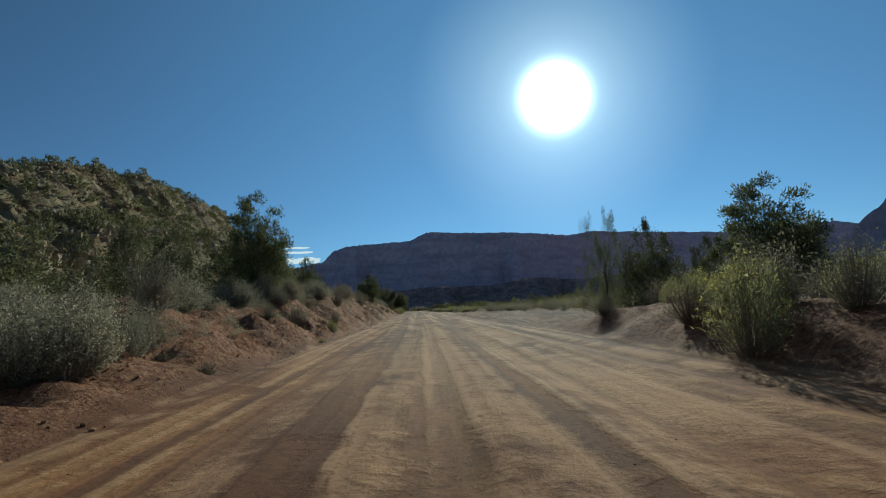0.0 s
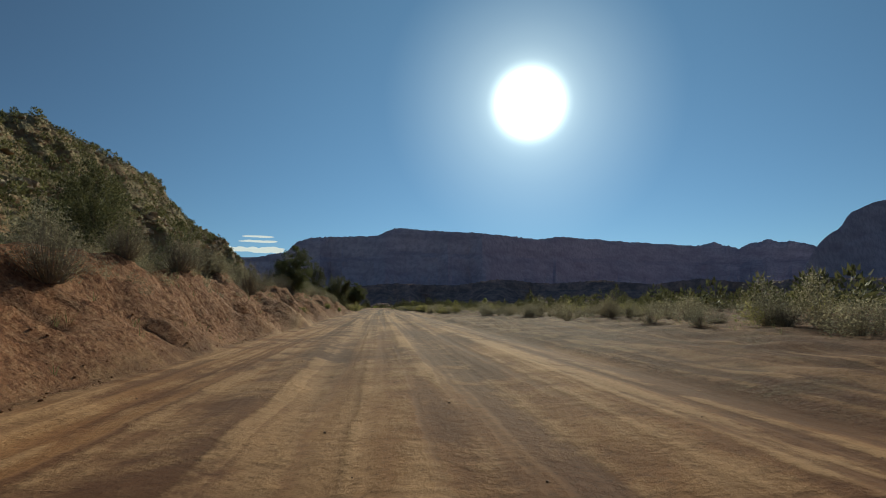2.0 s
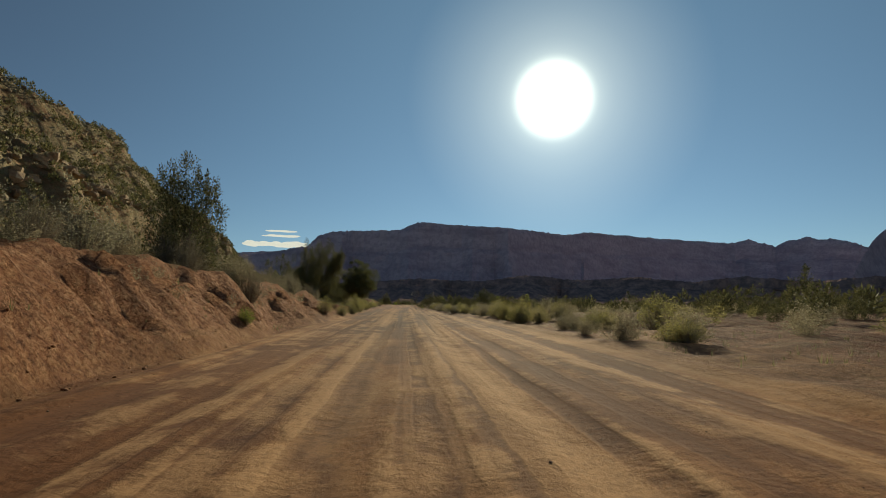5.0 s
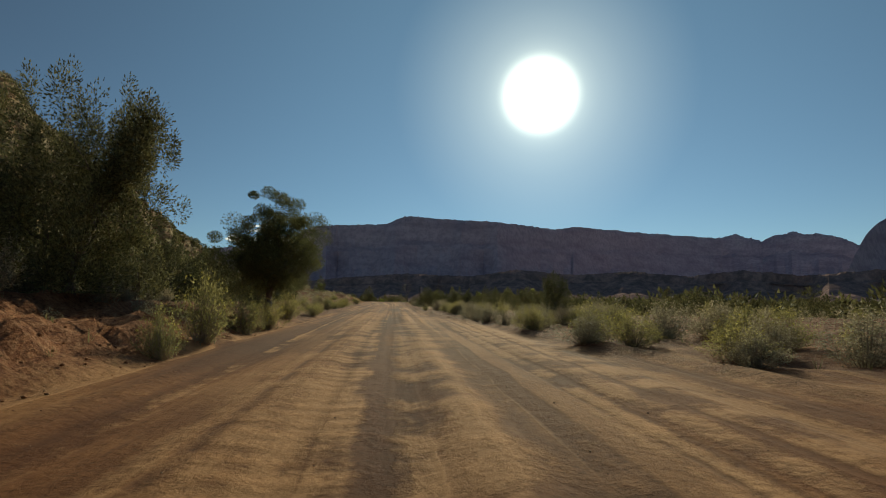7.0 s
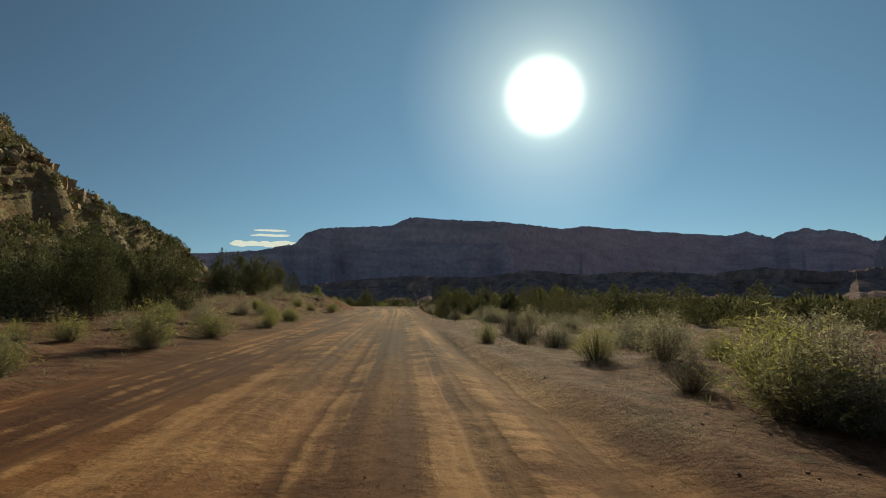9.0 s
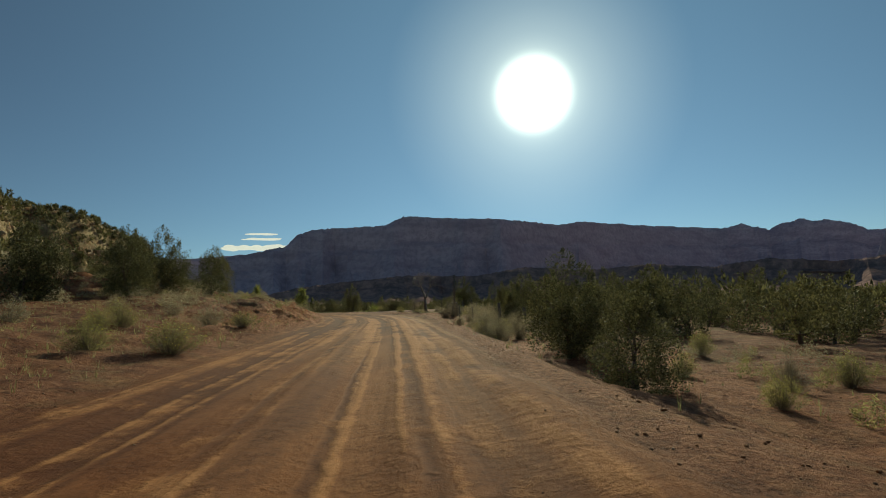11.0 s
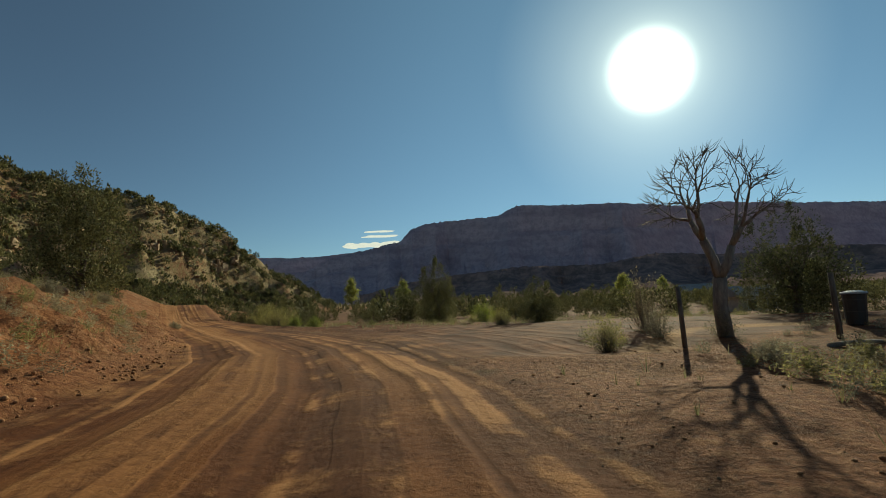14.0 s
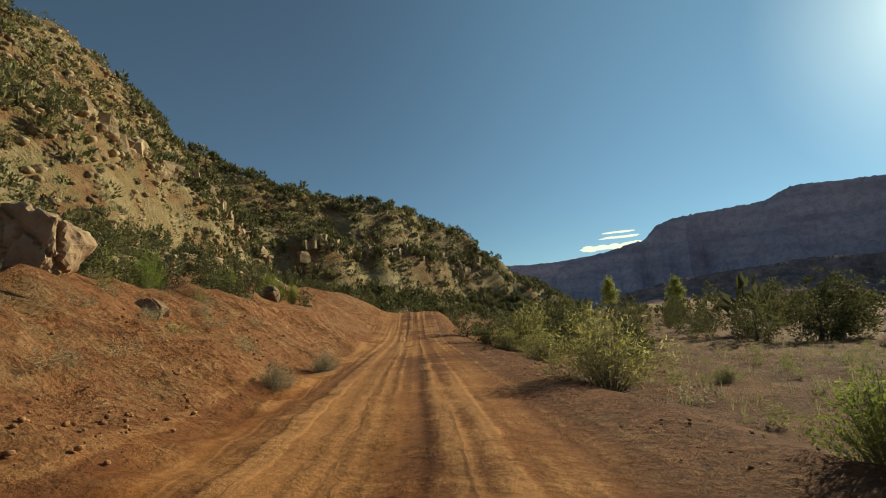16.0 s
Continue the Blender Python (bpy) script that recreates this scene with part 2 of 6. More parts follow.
    edge = math_node(N, L, "ADD", zone["cut"], math_node(N, L, "MULTIPLY", math_node(N, L, "SUBTRACT", mid.outputs["Fac"], 0.5), 0.9), True)
    col = mix_node(N, L, edge, col, cut_r.outputs[0])
    slp = N("ShaderNodeAttribute")
    slp.attribute_name = "slope"
    slope_r = ramp_node(N, [(0.36, (0.105, 0.044, 0.024)), (0.47, (0.25, 0.113, 0.057)), (0.54, (0.31, 0.150, 0.078)), (0.66, (0.46, 0.28, 0.165))])
    L(math_node(N, L, "ADD", math_node(N, L, "MULTIPLY", fine.outputs["Fac"], 0.5), math_node(N, L, "MULTIPLY", mid.outputs["Fac"], 0.5)), slope_r.inputs[0])
    col = mix_node(N, L, slp.outputs["Fac"], col, mix_node(N, L, math_node(N, L, "MULTIPLY", litter.outputs[0], 0.5), slope_r.outputs[0], (0.28, 0.20, 0.11)))
    col = mix_node(N, L, math_node(N, L, "MULTIPLY", apr.outputs["Fac"], 0.85), col, loam.outputs[0])
    edge2 = math_node(N, L, "ADD", zone["road"], math_node(N, L, "MULTIPLY", math_node(N, L, "SUBTRACT", fine.outputs["Fac"], 0.5), 0.7), True)
    edge2 = math_node(N, L, "MULTIPLY", edge2, math_node(N, L, "GREATER_THAN", zone["road"], 0.02))
    col = mix_node(N, L, edge2, col, road)
    clod = noise_node(N, L, tc, 11.0, 5, 0.65)
    clods = ramp_node(N, [(0.36, (0.45, 0.42, 0.40)), (0.47, (1, 1, 1)), (0.64, (1.12, 1.1, 1.06))])
    L(clod.outputs["Fac"], clods.inputs[0])
    col = mix_node(N, L, math_node(N, L, "SUBTRACT", 0.85, math_node(N, L, "MULTIPLY", zone["road"], 0.45)), col, clods.outputs[0], "MULTIPLY")
    speck = ramp_node(N, [(0.36, (0.62, 0.6, 0.58)), (0.5, (1, 1, 1)), (0.66, (1.18, 1.17, 1.15))])
    L(grit.outputs["Fac"], speck.inputs[0])
    col = mix_node(N, L, math_node(N, L, "SUBTRACT", 0.75, math_node(N, L, "MULTIPLY", zone["road"], 0.35)), col, speck.outputs[0], "MULTIPLY")
    red = N("ShaderNodeAttribute")
    red.attribute_name = "ruddy"
    col = mix_node(N, L, red.outputs["Fac"], col, mix_node(N, L, 1.0, col, (1.02, 0.86, 0.72), "MULTIPLY"))
    L(col, bsdf.inputs["Base Color"])
    bsdf.inputs["Roughness"].default_value = 0.95
    bsdf.inputs["Specular IOR Level"].default_value = 0.12
    rough_h = math_node(N, L, "ADD", math_node(N, L, "MULTIPLY", fine.outputs["Fac"], 0.26), math_node(N, L, "MULTIPLY", grit.outputs["Fac"], 0.03))
    rut = math_node(N, L, "ADD", math_node(N, L, "MULTIPLY", streak2, 0.12), math_node(N, L, "MULTIPLY", blot.outputs["Fac"], 0.10))
    rut = math_node(N, L, "ADD", rut, math_node(N, L, "MULTIPLY", math_node(N, L, "SUBTRACT", pale, dark), 0.014))
    rut = math_node(N, L, "ADD", math_node(N, L, "MULTIPLY", rut, zone["road"]), math_node(N, L, "MULTIPLY", ripple, 0.013))
    rut = math_node(N, L, "ADD", rut, math_node(N, L, "MULTIPLY", zone["hill"], math_node(N, L, "ADD", math_node(N, L, "MULTIPLY", mid.outputs["Fac"], 0.7), math_node(N, L, "MULTIPLY", hill_g.outputs["Fac"], 0.8))))
    rut = math_node(N, L, "ADD", rut, math_node(N, L, "MULTIPLY", slp.outputs["Fac"], math_node(N, L, "MULTIPLY", mid.outputs["Fac"], 0.45)))
    off_road = math_node(N, L, "SUBTRACT", 1.0, math_node(N, L, "MULTIPLY", zone["road"], 0.84))
    height = math_node(N, L, "ADD", math_node(N, L, "MULTIPLY", rough_h, off_road), rut)
    bump = N("ShaderNodeBump")
    bump.inputs["Strength"].default_value, bump.inputs["Distance"].default_value = 0.8, 1.0
    L(height, bump.inputs["Height"])
    L(bump.outputs[0], bsdf.inputs["Normal"])
    return m


def leaf_material(name, dark, mid_c, light, translucent=0.35, rough=0.75):
    m, nt, bsdf, N, L = mat(name)
    geo = N("ShaderNodeNewGeometry")
    info = N("ShaderNodeObjectInfo")
    r = ramp_node(N, [(0.0, dark), (0.55, mid_c), (1.0, light)])
    L(geo.outputs["Random Per Island"], r.inputs[0])
    tone = ramp_node(N, [(0.0, (0.78, 0.80, 0.78)), (1.0, (1.2, 1.15, 1.05))])
    L(info.outputs["Random"], tone.inputs[0])
    col = mix_node(N, L, 1.0, r.outputs[0], tone.outputs[0], "MULTIPLY")
    L(col, bsdf.inputs["Base Color"])
    bsdf.inputs["Roughness"].default_value = rough
    bsdf.inputs["Specular IOR Level"].default_value = 0.2
    tr = N("ShaderNodeBsdfTranslucent")
    L(col, tr.inputs["Color"])
    mx = N("ShaderNodeMixShader")
    mx.inputs[0].default_value = translucent
    L(bsdf.outputs[0], mx.inputs[1])
    L(tr.outputs[0], mx.inputs[2])
    L(mx.outputs[0], nt.nodes["Material Output"].inputs["Surface"])
    return m


def bark_material(name, dark, light, scale=9.0):
    m, nt, bsdf, N, L = mat(name)
    tc = N("ShaderNodeTexCoord").outputs["Object"]
    mp = N("ShaderNodeMapping")
    mp.inputs["Scale"].default_value = (1, 1, 0.18)
    L(tc, mp.inputs["Vector"])
    x = noise_node(N, L, mp.outputs[0], scale, 7, 0.7)
    r = ramp_node(N, [(0.33, dark), (0.68, light)])
    L(x.outputs["Fac"], r.inputs[0])
    L(r.outputs[0], bsdf.inputs["Base Color"])
    bsdf.inputs["Roughness"].default_value = 0.9
    b = N("ShaderNodeBump")
    b.inputs["Strength"].default_value, b.inputs["Distance"].default_value = 0.7, 0.02
    L(x.outputs["Fac"], b.inputs["Height"])
    L(b.outputs[0], bsdf.inputs["Normal"])
    return m


def rock_material(name, stops, scale):
    m, nt, bsdf, N, L = mat(name)
    tc = N("ShaderNodeTexCoord").outputs["Object"]
    geo, info = N("ShaderNodeNewGeometry"), N("ShaderNodeObjectInfo")
    x = noise_node(N, L, tc, scale, 9, 0.68)
    r = ramp_node(N, stops)
    L(x.outputs["Fac"], r.inputs[0])
    tone = ramp_node(N, [(0.0, (0.7, 0.66, 0.62)), (1.0, (1.15, 1.13, 1.1))])
    L(math_node(N, L, "FRACT", math_node(N, L, "ADD", geo.outputs["Random Per Island"], info.outputs["Random"])), tone.inputs[0])
    L(mix_node(N, L, 1.0, r.outputs[0], tone.outputs[0], "MULTIPLY"), bsdf.inputs["Base Color"])
    bsdf.inputs["Roughness"].default_value = 0.93
    y = noise_node(N, L, tc, scale * 5, 6, 0.7)
    b = N("ShaderNodeBump")
    b.inputs["Strength"].default_value, b.inputs["Distance"].default_value = 0.6, 0.25 / scale
    L(y.outputs["Fac"], b.inputs["Height"])
    L(b.outputs[0], bsdf.inputs["Normal"])
    return m


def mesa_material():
    """Far sandstone rim: banded cliffs over wooded slopes, with distance haze put into the colours."""
    m, nt, bsdf, N, L = mat("hazy_mesa_rock")
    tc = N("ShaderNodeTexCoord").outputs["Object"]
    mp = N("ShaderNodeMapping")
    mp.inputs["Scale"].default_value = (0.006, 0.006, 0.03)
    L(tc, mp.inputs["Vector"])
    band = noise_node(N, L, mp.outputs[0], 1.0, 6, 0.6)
    # rock paled and purpled in base colour to imitate haze over distance
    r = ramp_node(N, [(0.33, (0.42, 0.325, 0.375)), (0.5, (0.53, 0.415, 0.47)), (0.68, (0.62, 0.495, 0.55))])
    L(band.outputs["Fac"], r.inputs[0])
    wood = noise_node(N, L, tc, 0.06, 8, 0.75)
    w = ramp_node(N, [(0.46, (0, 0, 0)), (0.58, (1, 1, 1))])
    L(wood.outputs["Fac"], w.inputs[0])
    # woods get the same painted haze tint, not juniper green
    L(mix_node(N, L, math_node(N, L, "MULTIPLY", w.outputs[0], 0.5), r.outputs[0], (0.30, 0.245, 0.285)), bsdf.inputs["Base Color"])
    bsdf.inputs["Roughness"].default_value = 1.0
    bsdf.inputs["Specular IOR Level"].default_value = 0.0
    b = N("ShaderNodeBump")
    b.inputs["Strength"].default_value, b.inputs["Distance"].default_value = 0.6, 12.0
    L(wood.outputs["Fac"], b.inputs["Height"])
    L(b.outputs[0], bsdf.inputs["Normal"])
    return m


def woods_material():
    """Far slopes under a close cover of juniper."""
    m, nt, bsdf, N, L = mat("far_woods")
    tc = N("ShaderNodeTexCoord").outputs["Object"]
    r = ramp_node(N, [(0.40, (0.165, 0.125, 0.118)), (0.52, (0.275, 0.19, 0.175)), (0.64, (0.41, 0.27, 0.235))])
    L(noise_node(N, L, tc, 0.05, 9, 0.72).outputs["Fac"], r.inputs[0])
    L(r.outputs[0], bsdf.inputs["Base Color"])
    bsdf.inputs["Roughness"].default_value = 1.0
    bsdf.inputs["Specular IOR Level"].default_value = 0.0
    return m


MAT_GROUND = ground_material()
MAT_WOODS = woods_material()
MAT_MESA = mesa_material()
MAT_JUNIPER = leaf_material("juniper_foliage", (0.060, 0.062, 0.031), (0.145, 0.140, 0.066), (0.27, 0.255, 0.12), 0.24)
MAT_PINYON = leaf_material("pinyon_needles", (0.062, 0.068, 0.034), (0.135, 0.142, 0.065), (0.25, 0.25, 0.115), 0.30)
MAT_SAGE = leaf_material("sage_leaves", (0.165, 0.145, 0.098), (0.295, 0.260, 0.180), (0.46, 0.41, 0.295), 0.52)
MAT_RABBIT = leaf_material("rabbitbrush_leaves", (0.145, 0.137, 0.055), (0.265, 0.248, 0.108), (0.46, 0.41, 0.19), 0.58)
MAT_GREEN = leaf_material("green_brush_leaves", (0.11, 0.14, 0.030), (0.22, 0.27, 0.060), (0.40, 0.42, 0.11), 0.58)
MAT_BLOOM = leaf_material("rabbitbrush_bloom", (0.32, 0.27, 0.05), (0.48, 0.42, 0.11), (0.62, 0.57, 0.25), 0.4)
MAT_DRY = leaf_material("dry_brush_twigs", (0.14, 0.115, 0.080), (0.25, 0.21, 0.145), (0.38, 0.335, 0.235), 0.42)
MAT_GRASS = leaf_material("dry_grass", (0.20, 0.18, 0.085), (0.36, 0.32, 0.15), (0.55, 0.50, 0.28), 0.45)
MAT_COTTON = leaf_material("cottonwood_leaves", (0.22, 0.24, 0.07), (0.36, 0.37, 0.11), (0.50, 0.48, 0.18), 0.45)
MAT_BARK = bark_material("juniper_bark", (0.055, 0.038, 0.028), (0.20, 0.15, 0.115))
MAT_STEM = bark_material("shrub_stem", (0.12, 0.095, 0.070), (0.30, 0.245, 0.185), 20.0)
MAT_DEAD = bark_material("dead_wood", (0.12, 0.10, 0.085), (0.34, 0.30, 0.26))
MAT_POST = bark_material("weathered_post", (0.055, 0.045, 0.036), (0.22, 0.185, 0.15), 14.0)
MAT_ROCK = rock_material("hill_sandstone", [(0.3, (0.22, 0.125, 0.072)), (0.5, (0.38, 0.265, 0.16)), (0.7, (0.53, 0.42, 0.275))], 0.8)
MAT_BOULDER = rock_material("boulder_sandstone", [(0.32, (0.15, 0.085, 0.055)), (0.5, (0.31, 0.20, 0.125)), (0.7, (0.44, 0.32, 0.21))], 1.6)
MAT_CLOD = rock_material("red_clods", [(0.3, (0.22, 0.095, 0.042)), (0.5, (0.34, 0.16, 0.072)), (0.7, (0.48, 0.27, 0.13))], 5.0)
MAT_STONE = rock_material("road_stone", [(0.3, (0.14, 0.075, 0.045)), (0.5, (0.26, 0.15, 0.09)), (0.7, (0.42, 0.30, 0.2))], 9.0)


# ---- the lie of the land ----
def smooth(a, b, x):
    t = np.clip((x - a) / (b - a), 0, 1)
    return t * t * (3 - 2 * t)


LINE = np.array([(1.0, -400.0), (1.0, -60.0), (0.6, 0.0), (1.2, 40.0), (1.2, 100.0), (1.6, 150.0), (2.1, 200.0), (2.5, 230.0), (2.5, 246.0), (2.0, 255.0),
                 (0.6, 264.5), (-1.6, 272.5), (-4.6, 279.5), (-9.0, 286.5), (-14.5, 293.8), (-31.5, 318.0), (-48.5, 342.5), (-57.0, 357.0), (-60.0, 380.0), (-52.0, 440.0)])
SIDE = np.array([(-6.0, 285.0), (4.0, 284.5), (14.0, 281.0), (30.0, 270.0), (60.0, 262.0), (140.0, 262.0)])

TRACK = np.array([(4.2, 215.0), (4.7, 235.0), (4.5, 250.0), (3.4, 261.0), (2.8, 268.5), (3.5, 275.0), (6.6, 280.6), (14.0, 281.8), (30.0, 271.0), (60.0, 263.0)])


def along(line, x, y):
    """For points: signed distance from a line (left negative) and the way along it."""
    best = np.full(x.shape, 1e9)
    u, s = np.zeros(x.shape), np.zeros(x.shape)
    start = 0.0
    for (ax, ay), (bx, by) in zip(line[:-1], line[1:]):
        length = math.hypot(bx - ax, by - ay)
        dx, dy = (bx - ax) / length, (by - ay) / length
        t = np.clip((x - ax) * dx + (y - ay) * dy, 0, length)
        px, py = x - ax - t * dx, y - ay - t * dy
        d = np.hypot(px, py)
        near = d < best
        best = np.where(near, d, best)
        u = np.where(near, np.where(px * dy - py * dx >= 0, d, -d), u)
        s = np.where(near, start + t, s)
        start += length
    return u, s - 400.0


WAVES = {}


def wave(x, y, seed, size):
    """Cheap smooth noise, about -1 to 1."""
    if seed not in WAVES:
        rng = np.random.RandomState(seed)
        WAVES[seed] = [(math.cos(a) * f, math.sin(a) * f, ph) for a, ph, f in ((rng.uniform(0, 2 * np.pi), rng.uniform(0, 6.3), rng.uniform(0.6, 1.9)) for _ in range(7))]
    v, k = 0.0, 2 * math.pi / size
    for a, b, ph in WAVES[seed]:
        v = v + np.sin(x * (a * k) + y * (b * k) + ph)
    return v / 3.0


BANK_S = [-60, 0, 12, 28, 45, 65, 90, 115, 135, 155, 175, 200, 220, 240, 260, 275, 300, 330, 400]
BANK_Z = [1.2, 1.1, 1.3, 2.0, 2.6, 2.9, 2.8, 2.6, 2.0, 1.2, 0.5, 0.45, 0.7, 1.1, 1.9, 2.2, 3.2, 3.5, 3.0]
CREST_Y = [60, 110, 150, 185, 215, 240, 262, 285, 305, 325, 345, 365, 400, 440, 470, 492, 520, 560]
CREST_X = [-76.9, -82.1, -89.4, -88.3, -96.3, -95.4, -95.1, -100.9, -101.8, -109.2, -119.6, -125.1, -123.0, -122.4, -118.0, -107.9, -102.0, -99.0]
CREST_Z = [27.5, 33.8, 45.0, 51.9, 53.1, 51.9, 52.6, 59.6, 47.7, 54.6, 51.8, 45.8, 39.4, 39.5, 36.6, 20.9, 10.4, 0.0]
LEDGE_Y = [-500, 280, 312, 346, 500]
LEDGE_P = [0.57, 0.52, 0.45, 0.55, 0.57]
FOOT_X = [-34.0, -34.0, -34.0, -34.0, -35.0, -36.0, -38.0, -41.0, -43.0, -54.0, -68.0, -84.0, -92.0, -92.0, -90.0, -86.0, -83.0, -80.0]


def road_edges(s):
    """The road's half widths left and right of the line."""
    return (np.interp(s, [0, 255, 285, 300], [5.4, 5.4, 4.3, 3.7]),
            np.interp(s, [0, 100, 140, 155, 168, 185, 212, 238, 255, 268, 300], [5.6, 6.5, 6.0, 4.4, 3.2, 2.3, 1.7, 1.8, 2.5, 2.2, 1.9]))


def side_half(x):
    """Half width of the side road, wider where it meets the main road."""
    return 3.6 + 5.6 * (1 - smooth(0.0, 11.0, x))


def ground_zones(x, y):
    u, s = along(LINE, x, y)
    us, ss = along(SIDE, x, y)
    lw, rw = road_edges(s)
    road = smooth(-0.8, 0.6, u + lw) * (1 - smooth(-0.5, 0.6, u - rw))
    side = (1 - smooth(-0.4, 1.4, np.abs(us) - side_half(x))) * smooth(-6, -2, x)
    yard = smooth(5, 6.5, u) * (1 - smooth(9, 13, u)) * smooth(95, 105, s) * (1 - smooth(150, 165, s))
    field = smooth(5, 6.5, u) * (1 - smooth(15, 21, u)) * smooth(24, 33, s) * (1 - smooth(84, 100, s))
    return u, s, np.maximum(road, side), np.maximum(yard, field)


def height(x, y):
    x, y = np.asarray(x, float), np.asarray(y, float)
    u, s, road, field = ground_zones(x, y)
    ramp = 0.055 * np.maximum(s - 330, 0) * smooth(325, 360, s)
    ramp = np.minimum(ramp * 1.6, 2.5) * (1 - smooth(2.0, 6.0, u)) * (1 - smooth(358, 385, s))
    rough = 0.05 * wave(x, y, 1, 1.9) + 0.10 * wave(x, y, 2, 6.0)
    # left: cut bank, shelf, hill
    top = np.interp(s, BANK_S, BANK_Z) * (1 - smooth(345, 420, y))
    steep = np.interp(s, [-60, 0, 30, 140, 170, 240, 260, 300], [4.5, 4, 3.0, 3.2, 5, 7, 5.5, 6])
    lw, rw = road_edges(s)
    lip = -lw - 0.5 * wave(x, y, 3, 9.0) * smooth(0, 1.0, top)
    q = np.clip((lip - u) / steep, 0, 1)
    v = u - rw
    left = top * (q ** 0.8) * (1 + 0.10 * wave(x, y, 4, 5.0)) + (0.05 + 0.10 * smooth(268, 292, s)) * np.clip(-u - 9, 0, 22) * smooth(9, 16, -u) * (1 - smooth(345, 400, y))
    gully = (np.abs(wave(x, s * 1.6, 5, 4.0)) * 0.22 + 0.30 * smooth(0.55, 0.95, wave(x * 0.25, s, 36, 7.0))) * np.sin(np.pi * q) * smooth(0.6, 1.8, top)
    crumble = (0.13 * wave(x, y, 24, 2.1) + 0.09 * wave(x, y, 25, 0.9) + 0.05 * wave(x, y, 35, 0.55)) * smooth(0.02, 0.25, q) * (1 - 0.5 * smooth(0.9, 1.0, q)) * smooth(0.4, 1.5, top)
    left = left - gully + crumble
    # right: low berm at the start, an open pad, then ground that falls towards the valley
    berm = (1.0 * smooth(5.2, 8.2, u + 0.35 * wave(x, y, 26, 8.0)) + 0.05 * wave(x, y, 27, 1.6) * smooth(5.0, 6.5, u)) * (1 - smooth(20, 32, s))
    right = berm + 0.30 * smooth(6, 18, u) * (1 - smooth(85, 110, s)) * smooth(20, 35, s) + 0.09 * (wave(x, y, 28, 5.0) + 0.6) * smooth(5.2, 8.0, u) * smooth(24, 34, s) * (1 - smooth(150, 165, s)) - 0.16 * np.exp(-((u - 5.6) / 0.7) ** 2) * smooth(30, 40, s) * (1 - smooth(90, 105, s)) + 0.25 * smooth(12, 30, u) * (1 - smooth(80, 110, s))
    fall = smooth(150, 215, s)
    right = right - fall * (0.045 * np.clip(v - 2, 0, 45) + 0.010 * np.clip(v - 47, 0, 400))
    right = right - 0.55 * smooth(0.6, 3.0, v) * smooth(205, 222, s) * (1 - smooth(244, 256, s))
    right = right - 0.55 * smooth(0.5, 3.5, v) * smooth(296, 308, s)
    z = np.where(u < 0, left, right) + rough * np.where(u < 0, smooth(0.2, 3, -u - lw), smooth(0.3, 3.5, v)) * (1 - 0.7 * field) + ramp
    # worn road: crown, ruts
    rut = 0.035 * np.sin(u * 2.3 + 0.5 * np.sin(s * 0.03)) + 0.03 * wave(u * 1.0, s * 0.05, 6, 1.6)
    z = z + rut * (1 - smooth(4.0, 6.0, np.abs(u)))
    # windrow along the right edge of the road
    z = z + 0.16 * np.exp(-((v - 0.2 - 0.3 * np.sin(s * 0.05)) / 0.42) ** 2) * smooth(60, 80, s) * (1 - smooth(258, 266, s)) * (0.6 + 0.4 * wave(x, y, 8, 7.0))
    us, ss = along(SIDE, x, y)
    flat = (1 - smooth(4, 9, np.abs(us))) * smooth(-6, 4, x) * (1 - smooth(35, 60, x))
    z = z * (1 - flat)
    # the ridge on the left
    cx, cz, fx = np.interp(y, CREST_Y, CREST_X), np.interp(y, CREST_Y, CREST_Z), np.interp(y, CREST_Y, FOOT_X)
    jag = 3.2 * wave(x * 0.4, y, 9, 60.0) + 0.8 * wave(x, y, 10, 14.0)
    p = np.clip((fx + jag - x) / (fx - cx), 0, 1.0)
    shape = 0.62 * p ** 1.25 + 0.20 * smooth(-0.10, 0.03, p - np.interp(y, LEDGE_Y, LEDGE_P) + 0.03 * wave(x, y, 11, 30.0)) + 0.18 * smooth(0.72, 1.0, p)
    behind = np.maximum(cx - x, 0)
    hill = cz * shape + 0.9 * wave(x, y, 12, 21.0) * smooth(0.02, 0.3, p) * smooth(0, 20, cz) + 0.35 * wave(x, y, 13, 6.0) * smooth(0.05, 0.3, p) + 0.18 * wave(x, y, 14, 3.4) * smooth(0.05, 0.3, p) - 0.10 * np.minimum(behind, 250)
    z = z * (1 - 0.75 * smooth(0.0, 0.4, p)) + np.where(p > 0, hill, 0)
    # valley floor beyond
    z = z - 6.0 * smooth(420, 700, y) * (1 - smooth(0.0, 0.2, p))
    return z


def hill_share(x, y):
    cx, fx = np.interp(y, CREST_Y, CREST_X), np.interp(y, CREST_Y, FOOT_X)
    return np.clip((fx - x) / (fx - cx), 0, 1.3)


def spread(stops):
    """A rising row of grid lines from (from, to, step) stretches."""
    out = []
    for a, b, d in stops:
        out += list(np.arange(a, b, d))
    return np.array(out + [stops[-1][1]])


